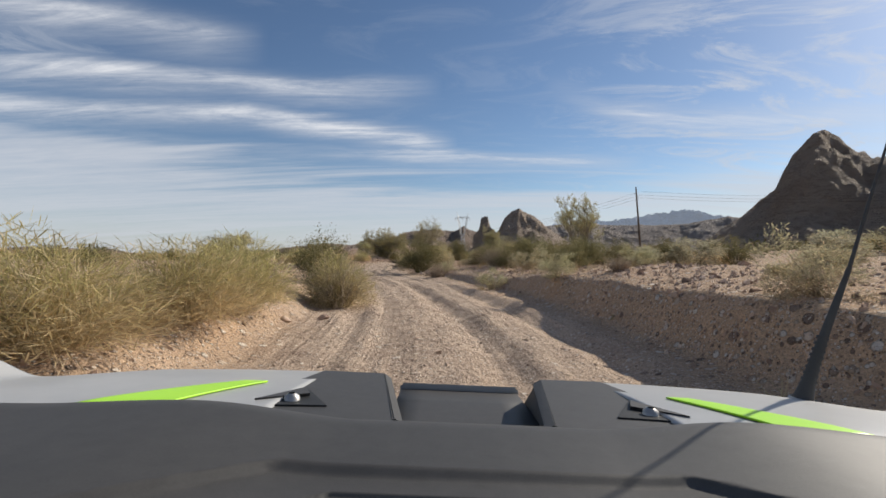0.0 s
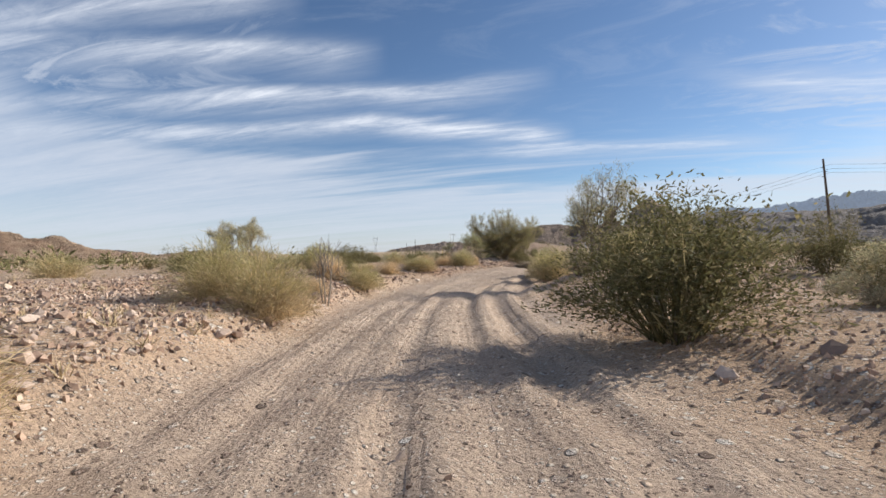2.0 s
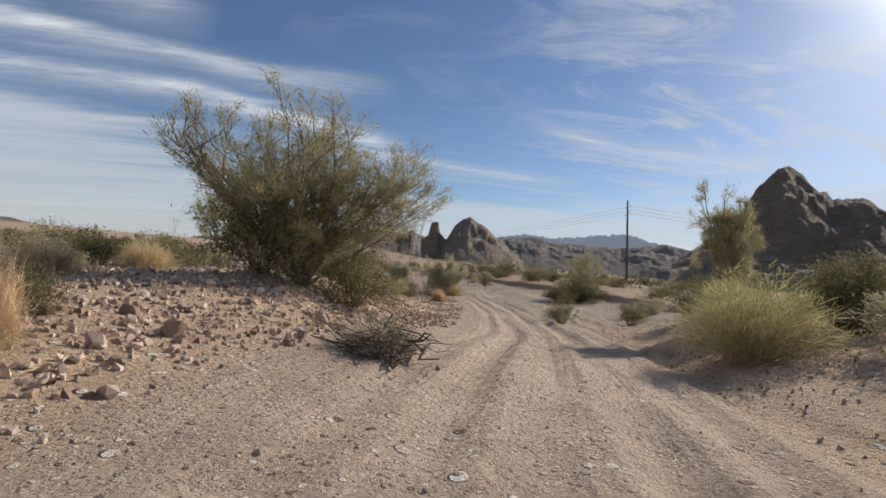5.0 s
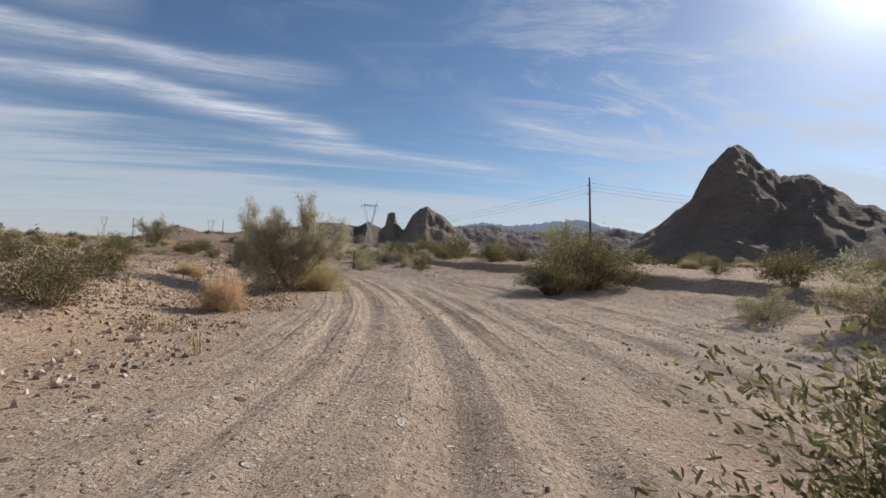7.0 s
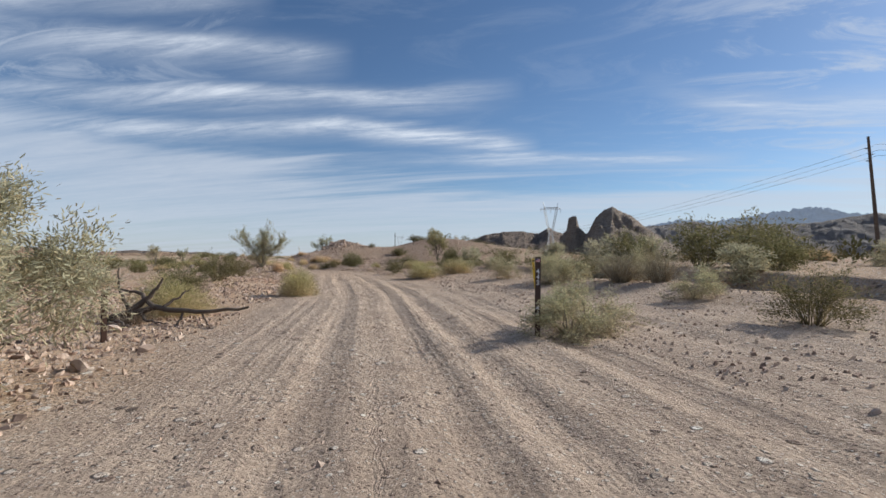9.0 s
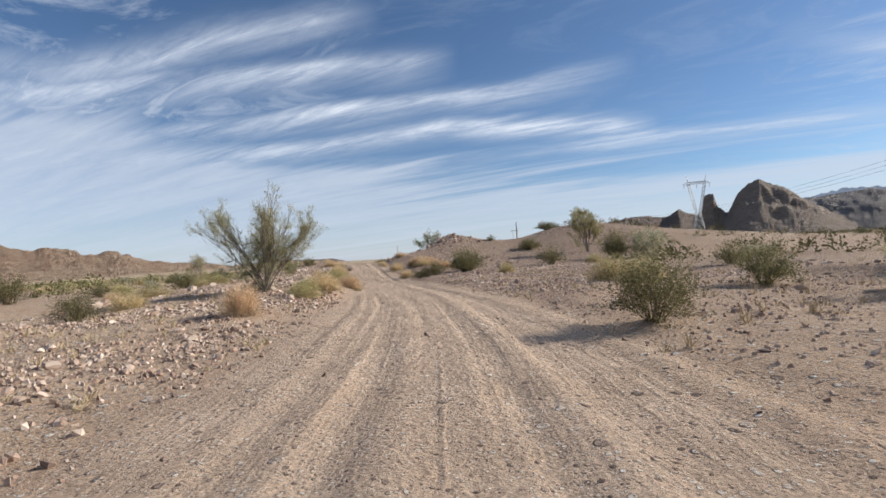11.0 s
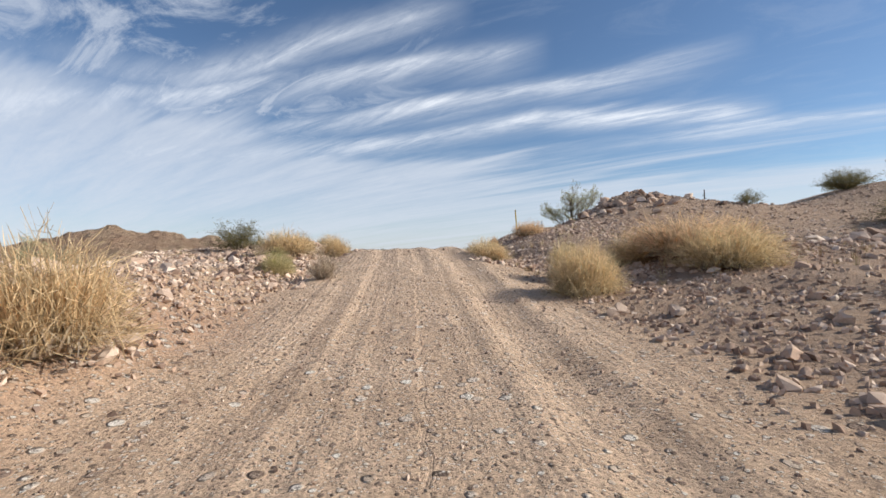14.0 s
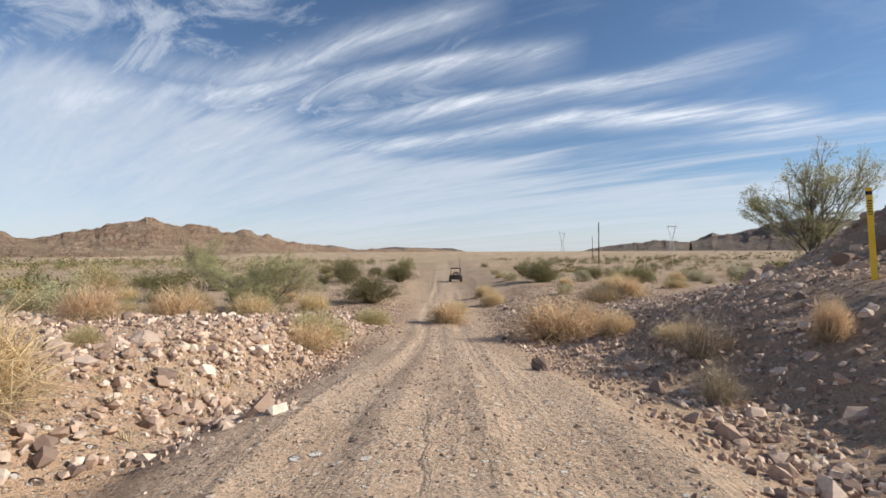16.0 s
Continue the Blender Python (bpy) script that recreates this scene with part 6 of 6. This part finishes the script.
pylon(18.8, 441.0, 41.0, radians(6))
pylon(-150.0, 640.0, 27.0, radians(20), "distant steel lattice power pylon")
pylon(-330.0, 800.0, 30.0, radians(30), "distant steel lattice power pylon")
utility_pole(118.0, 275.4, 39.0, radians(-4), "tall dark utility pole leaning a little, with wires")
utility_pole(-98.0, 316.0, 8.0, 0.0, "dark wooden utility pole on the plain")
utility_pole(-40.0, 240.0, 6.0, 0.0, "dark wooden utility pole on the plain")
utility_pole(-140.0, 420.0, 7.0, 0.0, "dark wooden utility pole on the plain")


def wire(a, b, sag):
    u = np.linspace(0, 1, 24)[:, None]
    p = np.array(a) * (1 - u) + np.array(b) * u
    p[:, 2] -= sag * 4 * (u * (1 - u))[:, 0]
    return p


for i, zz in enumerate((38.0, 36.0, 34.2)):
    p = np.concatenate([wire((430, 300, zz + 12), (118, 275.4, zz - 1.8), 7), wire((118, 275.4, zz - 1.8), (-20, 640, zz - 12), 9)[1:]])
    me = mesh_from("overhead_wire", *tubes(p[None], np.full((1, len(p)), 0.045), 4))
    me.materials.append(BLACK_DECAL)
    tagged(new("overhead_wire", me), "thin dark overhead power line strung from a pole", "cable", group="overhead wires")


# ---- vehicles ----
PLASTIC = surface("black_textured_plastic", grainy((0.050, 0.048, 0.046), (0.068, 0.065, 0.062), 420.0, 0.25, 0.0008), 0.58, spec=0.4)
WHITE_PAINT = surface("dusty_white_plastic", grainy((0.36, 0.36, 0.355), (0.46, 0.455, 0.44), 5.0, 0.05, 0.001), 0.38, spec=0.5)
LIME = surface("lime_green_decal", grainy((0.40, 0.78, 0.03), (0.46, 0.84, 0.05), 6.0, 0.0), 0.4)
TYRE = surface("dusty_tyre_rubber", grainy((0.035, 0.032, 0.03), (0.11, 0.09, 0.075), 9.0, 0.4, 0.004), 0.9)
METAL = surface("bare_bolt_metal", grainy((0.30, 0.29, 0.28), (0.40, 0.39, 0.38), 40.0, 0.1, 0.001), 0.42, 0.9)
RED_LENS = surface("red_lens", grainy((0.45, 0.02, 0.02), (0.5, 0.03, 0.03), 20.0, 0.0), 0.3)


def sheet(name, fn, nu, nv, thick, smooth=True):
    """A thick bent panel over u, v in 0..1, with its lower side and edges."""
    us, vs = (np.linspace(0, 1, k) if np.isscalar(k) else np.asarray(k) for k in (nu, nv))
    nu, nv = len(us), len(vs)
    u, v = np.meshgrid(us, vs)
    top = np.stack(fn(u.ravel(), v.ravel()), 1)
    low = top - [0, 0, thick]
    n = nu * nv
    f = grid_faces(nv, nu)
    rim = np.r_[np.arange(nu), np.arange(1, nv) * nu + nu - 1, (nv - 1) * nu + np.arange(nu - 2, -1, -1), np.arange(nv - 2, 0, -1) * nu]
    nxt = np.roll(rim, -1)
    edge = np.stack([rim, rim + n, nxt + n, nxt], 1)
    return mesh_from(name, np.concatenate([top, low]), np.concatenate([f, f[:, ::-1] + n, edge]), smooth)


def solid(name, bottom, top, bevel=0.0):
    """A block between two outlines of as many corners."""
    bm = bmesh.new()
    a, b = [bm.verts.new(p) for p in bottom], [bm.verts.new(p) for p in top]
    bm.faces.new(a[::-1])
    bm.faces.new(b)
    for i in range(len(a)):
        j = (i + 1) % len(a)
        bm.faces.new((a[i], a[j], b[j], b[i]))
    bmesh.ops.recalc_face_normals(bm, faces=bm.faces[:])
    if bevel:
        bmesh.ops.bevel(bm, geom=bm.edges[:], offset=bevel, segments=2, affect="EDGES", clamp_overlap=True)
    m = bpy.data.meshes.new(name)
    bm.to_mesh(m)
    bm.free()
    return m


def tyre_data(r, w):
    bm = bmesh.new()
    prof = [(r * 0.56, -w * 0.5), (r * 0.80, -w * 0.52), (r * 0.95, -w * 0.46), (r, -w * 0.3), (r, w * 0.3), (r * 0.95, w * 0.46), (r * 0.80, w * 0.52), (r * 0.56, w * 0.5)]
    n = 40
    rings = []
    for i in range(n):
        a = i / n * 2 * math.pi
        lug = 1.03 if i % 2 else 0.985
        rings.append([bm.verts.new((o, math.cos(a) * q * (lug if q > r * 0.9 else 1), math.sin(a) * q * (lug if q > r * 0.9 else 1))) for q, o in prof])
    for i in range(n):
        for j in range(len(prof) - 1):
            bm.faces.new((rings[i][j], rings[i][j + 1], rings[(i + 1) % n][j + 1], rings[(i + 1) % n][j]))
    m = bpy.data.meshes.new("tyre")
    bm.to_mesh(m)
    bm.free()
    m.materials.append(TYRE)
    return m


def rim_data(r, w):
    paths, rad = [], []
    for i in range(7):
        a = i / 7 * 2 * math.pi
        paths.append([(w * 0.3, 0, 0), (w * 0.36, math.cos(a) * r * 0.3, math.sin(a) * r * 0.3), (w * 0.3, math.cos(a) * r * 0.58, math.sin(a) * r * 0.58)])
        rad.append([0.03, 0.022, 0.02])
    a = np.linspace(0, 2 * math.pi, 25)
    paths2 = np.stack([np.full(25, 0.0), np.cos(a) * r * 0.57, np.sin(a) * r * 0.57], 1)
    hoop = [tubes((paths2[i:i + 2] + [o, 0, 0])[None], np.full((1, 2), 0.025), 5) for i in range(24) for o in (-w * 0.45, w * 0.45)]
    m = mesh_from("rim", *joined(tubes(paths, rad, 6), *hoop), True)
    m.materials.append(PLASTIC)
    return m


TYRE_DATA, RIM_DATA = tyre_data(0.37, 0.27), rim_data(0.37, 0.27)


def wheel(parent, x, y, z):
    ob = part("wheel", TYRE_DATA, None, parent, "knobbly dusty off-road tyre", Matrix.Translation((x, y, z)) @ Matrix.Rotation(0 if x > 0 else math.pi, 4, "Z"))
    part("rim", RIM_DATA, None, ob, "black spoked rim")


def rod(name, pts, r, material, parent, label="", sides=8):
    p = np.array(pts, float)
    return part(name, mesh_from(name, *tubes(p[None], np.full((1, len(p)), r) if np.isscalar(r) else np.array(r)[None], sides), True), material, parent, label)


def own_buggy():
    """The buggy at the start of the ride: its bonnet, cowl, wings and whip aerial."""
    car = thing("off_road_buggy", "white, black and lime side-by-side off-road buggy with a whip aerial", "vehicle",
                Matrix.Translation((0.055, 0, 0)) @ Matrix.Rotation(radians(2.35), 4, "Y"))

    def cowl(u, v):
        x = (u - 0.5) * 1.7
        far = np.abs(x)
        front = 0.68 - 0.03 * np.clip(far - 0.35, 0, 1)
        y = -0.05 + (front + 0.05) * v
        z = -0.221 - 0.018 * step(0.40, 0.16, far) - 0.012 * step(0.40, 0.65, far) - 0.013 * np.clip((v - 0.92) / 0.08, 0, 1) ** 2
        outer = (1 - step(0.222, 0.240, far - 1.2 * (0.50 - y))) * (1 - step(0.494, 0.512, y))
        inner = (1 - step(0.158, 0.163, far - 1.2 * (0.463 - y))) * (1 - step(0.461, 0.466, y))
        return x, y, z - 0.008 * outer - 0.004 * inner

    rim_x = np.linspace(0.14, 0.42, 110) / 1.7
    across = np.unique(np.r_[np.linspace(0, 1, 45), 0.5 - rim_x, 0.5 + rim_x])
    along = np.unique(np.r_[np.linspace(0, 1, 22), (np.r_[np.linspace(0.30, 0.458, 30), np.linspace(0.460, 0.467, 6), np.linspace(0.47, 0.492, 5), np.linspace(0.494, 0.513, 10), np.linspace(0.6, 0.68, 12)] + 0.05) / 0.73])
    part("cowl", sheet("cowl", cowl, across, along, 0.05), PLASTIC, car, "broad matt black plastic cowl with a sunk panel")

    def bonnet(u, v):
        half = 0.155 - 0.01 * v
        return (u - 0.5) * 2 * half, 0.6 + 0.57 * v, -0.315 - 0.035 * v

    part("bonnet_panel", sheet("bonnet_panel", bonnet, 6, 6, 0.03), PLASTIC, car, "sunk black bonnet panel")
    part("bonnet_lip", solid("bonnet_lip", [(-0.15, 1.165, -0.40), (0.15, 1.165, -0.40), (0.145, 1.20, -0.41), (-0.145, 1.20, -0.41)], [(-0.15, 1.165, -0.334), (0.15, 1.165, -0.334), (0.145, 1.195, -0.344), (-0.145, 1.195, -0.344)], 0.006), WHITE_PAINT, car, "narrow white edge")
    for sg in (-1, 1):
        low = [(sg * 0.125, 0.62, -0.36), (sg * 0.150, 1.17, -0.40), (sg * 0.36, 1.13, -0.38), (sg * 0.47, 0.64, -0.34)]
        top = [(sg * 0.105, 0.64, -0.243), (sg * 0.172, 1.05, -0.281), (sg * 0.315, 1.05, -0.280), (sg * 0.375, 0.64, -0.238)]
        scoop = part("bonnet_scoop", solid("bonnet_scoop", low, top, 0.006), PLASTIC, car, "angular black bonnet scoop")
        part("chamfer", solid("chamfer", [(sg * 0.112, 0.66, -0.262), (sg * 0.128, 0.66, -0.262), (sg * 0.176, 1.04, -0.296), (sg * 0.160, 1.04, -0.296)], [(sg * 0.100, 0.66, -0.250), (sg * 0.116, 0.66, -0.2415), (sg * 0.176, 1.04, -0.278), (sg * 0.158, 1.04, -0.290)], 0.002), PLASTIC, scoop)
        pocket = part("bolt_pocket", solid("bolt_pocket", [(sg * 0.225, 0.715, -0.27), (sg * 0.355, 0.690, -0.27), (sg * 0.285, 0.825, -0.28)], [(sg * 0.225, 0.715, -0.2455), (sg * 0.355, 0.690, -0.2405), (sg * 0.285, 0.825, -0.2545)]), BLACK_DECAL, scoop, "flat black patch for a shaded three-cornered recess")
        rod("bolt", [(sg * 0.285, 0.735, -0.255), (sg * 0.285, 0.735, -0.240), (sg * 0.285, 0.735, -0.235)], [0.014, 0.012, 0.005], METAL, pocket, "metal bolt", 14)
        part("cover_flap", solid("cover_flap", [(sg * 0.27, 0.78, -0.262), (sg * 0.34, 0.72, -0.256), (sg * 0.285, 0.822, -0.264)], [(sg * 0.265, 0.765, -0.2435), (sg * 0.335, 0.712, -0.2385), (sg * 0.285, 0.815, -0.2485)]), PLASTIC, pocket)

        def wing(u, v, sg=sg):
            x = sg * (0.30 + 0.74 * u)
            y = 0.60 + (0.52 - 0.14 * u ** 2) * v
            crease = 0.010 * step(0.02, -0.02, np.abs(x) - 0.62 - 0.25 * (y - 0.66)) * step(0.70, 0.60, y) * 0.4
            z = -0.236 - 0.066 * v ** 1.6 - 0.010 * step(0.5, 0.8, u) + 0.055 * step(0.84, 1.0, u) - crease
            return x, y, z

        fender = part("front_wing", sheet("front_wing", wing, 60, 30, 0.10), WHITE_PAINT, car, "pale grey-white front wing, dusty")

        def stripe(u, v, sg=sg):
            y = 0.65 + 0.21 * v
            x = 0.455 - 0.085 * v + u * (0.115 - 0.075 * v)
            uu = (x - 0.30) / 0.74
            x, y, z = wing(uu, (y - 0.60) / (0.52 - 0.14 * uu ** 2))
            return x, y, z + 0.004

        part("lime_stripe", sheet("lime_stripe", stripe, 24, 16, 0.003), LIME, fender, "bright lime green wedge")
        part("wing_side", solid("wing_side", [(sg * 0.70, 0.35, -0.62), (sg * 0.90, 0.35, -0.62), (sg * 0.90, 1.0, -0.60), (sg * 0.70, 1.05, -0.60)], [(sg * 0.70, 0.30, -0.33), (sg * 0.905, 0.30, -0.35), (sg * 0.90, 0.94, -0.37), (sg * 0.70, 1.0, -0.37)], 0.02), WHITE_PAINT, car)
        part("headlight", solid("headlight", [(sg * 0.35, 1.13, -0.52), (sg * 0.66, 1.05, -0.52), (sg * 0.66, 1.11, -0.52), (sg * 0.36, 1.18, -0.52)], [(sg * 0.35, 1.10, -0.44), (sg * 0.66, 1.03, -0.43), (sg * 0.66, 1.07, -0.43), (sg * 0.36, 1.14, -0.44)], 0.01), WHITE_DECAL, car)
        wheel(car, sg * 0.72, 0.95, -1.06)
        wheel(car, sg * 0.72, -1.25, -1.06)
        rod("suspension_arm", [(sg * 0.25, 0.9, -0.85), (sg * 0.62, 0.95, -1.04)], 0.025, PLASTIC, car)
        rod("suspension_arm", [(sg * 0.25, -1.2, -0.85), (sg * 0.62, -1.25, -1.04)], 0.025, PLASTIC, car)
    part("front_body", solid("front_body", [(-0.45, 0.2, -1.02), (0.45, 0.2, -1.02), (0.36, 1.22, -0.92), (-0.36, 1.22, -0.92)], [(-0.62, 0.2, -0.42), (0.62, 0.2, -0.42), (0.40, 1.14, -0.44), (-0.40, 1.14, -0.44)], 0.03), PLASTIC, car)
    part("tub", solid("tub", [(-0.7, -1.7, -1.05), (0.7, -1.7, -1.05), (0.7, 0.2, -1.05), (-0.7, 0.2, -1.05)], [(-0.76, -1.7, -0.62), (0.76, -1.7, -0.62), (0.76, 0.2, -0.7), (-0.76, 0.2, -0.7)], 0.03), PLASTIC, car)
    aerial = rod("aerial", [(0.825, 1.0, 0.0), (0.87, 1.0, 0.17), (0.905, 1.0, 0.30), (0.925, 1.0, 0.40)], [0.004, 0.003, 0.0025, 0.002], PLASTIC, car, "thin black whip aerial")
    rod("aerial_boot", [(0.735, 1.0, -0.29), (0.745, 1.0, -0.25), (0.775, 1.0, -0.15), (0.825, 1.0, 0.0)], [0.020, 0.013, 0.009, 0.005], PLASTIC, aerial, "ribbed rubber boot", 12)
    for i in range(9):
        u = i / 8
        rod("rib", [(0.741 + 0.030 * u, 1.0, -0.262 + 0.105 * u), (0.743 + 0.030 * u, 1.0, -0.257 + 0.105 * u)], 0.0150 - 0.0035 * u, PLASTIC, aerial, "", 12)
    rod("aerial_tip", [(0.924, 1.0, 0.395), (0.928, 1.0, 0.418)], 0.006, PLASTIC, aerial)
    rod("aerial_foot", [(0.735, 1.0, -0.305), (0.737, 1.0, -0.285)], [0.036, 0.026], WHITE_PAINT, aerial, "pale mounting foot", 12)


def lead_buggy(x, y):
    """The buggy ahead on the plain, seen from behind."""
    z = ground_z(x, y)
    car = thing("dune_buggy", "dark off-road buggy ahead on the dusty track, whip flag raised", "vehicle", Matrix.Translation((x, y, z)) @ Matrix.Rotation(radians(39), 4, "Z"))
    part("body", solid("body", [(-0.55, -1.35, 0.35), (0.55, -1.35, 0.35), (0.55, 1.45, 0.40), (-0.55, 1.45, 0.40)], [(-0.72, -1.3, 0.95), (0.72, -1.3, 0.95), (0.5, 1.4, 0.85), (-0.5, 1.4, 0.85)], 0.05), PLASTIC, car)
    for sg in (-1, 1):
        rod("roll_bar", [(sg * 0.66, -1.1, 0.9), (sg * 0.60, -0.75, 1.72), (sg * 0.58, 0.3, 1.75), (sg * 0.62, 0.9, 0.95)], 0.03, RUSTY, car, "dark tube of the roll cage")
        part("tail_lamp", box_data("tail_lamp", 0.14, 0.04, 0.07, 0.01), RED_LENS, car, "red lamp", Matrix.Translation((sg * 0.56, -1.36, 0.78)))
        wheel(car, sg * 0.68, 0.95, 0.37)
        wheel(car, sg * 0.68, -1.0, 0.37)
        part("mudguard", solid("mudguard", [(sg * 0.5, -1.45, 0.72), (sg * 0.82, -1.45, 0.72), (sg * 0.82, -0.5, 0.78), (sg * 0.5, -0.5, 0.78)], [(sg * 0.5, -1.4, 0.80), (sg * 0.82, -1.4, 0.78), (sg * 0.8, -0.5, 0.86), (sg * 0.5, -0.5, 0.88)], 0.02), PLASTIC, car)
    rod("roll_bar", [(-0.60, -0.75, 1.72), (0.60, -0.75, 1.72)], 0.03, RUSTY, car)
    rod("roll_bar", [(-0.66, -1.0, 1.1), (0.66, -1.0, 1.1)], 0.03, RUSTY, car)
    part("roof_panel", solid("roof_panel", [(-0.6, -0.8, 1.74), (0.6, -0.8, 1.74), (0.58, 0.35, 1.76), (-0.58, 0.35, 1.76)], [(-0.6, -0.8, 1.79), (0.6, -0.8, 1.79), (0.58, 0.35, 1.80), (-0.58, 0.35, 1.80)], 0.015), PLASTIC, car)
    part("spare_wheel", TYRE_DATA, None, car, "spare tyre strapped on the tail", Matrix.Translation((0, -1.42, 0.98)) @ Matrix.Rotation(radians(90), 4, "Z"))
    rod("whip", [(0.45, -1.2, 0.9), (0.47, -1.25, 2.1), (0.5, -1.35, 3.1)], 0.012, PLASTIC, car)
    part("pennant", solid("pennant", [(0.5, -1.35, 2.75), (0.505, -1.34, 3.1), (0.55, -1.85, 3.0)], [(0.51, -1.35, 2.75), (0.515, -1.34, 3.1), (0.56, -1.85, 3.0)]), BLACK_DECAL, car, "small dark flag")


own_buggy()
lead_buggy(-82.6, 224.2)
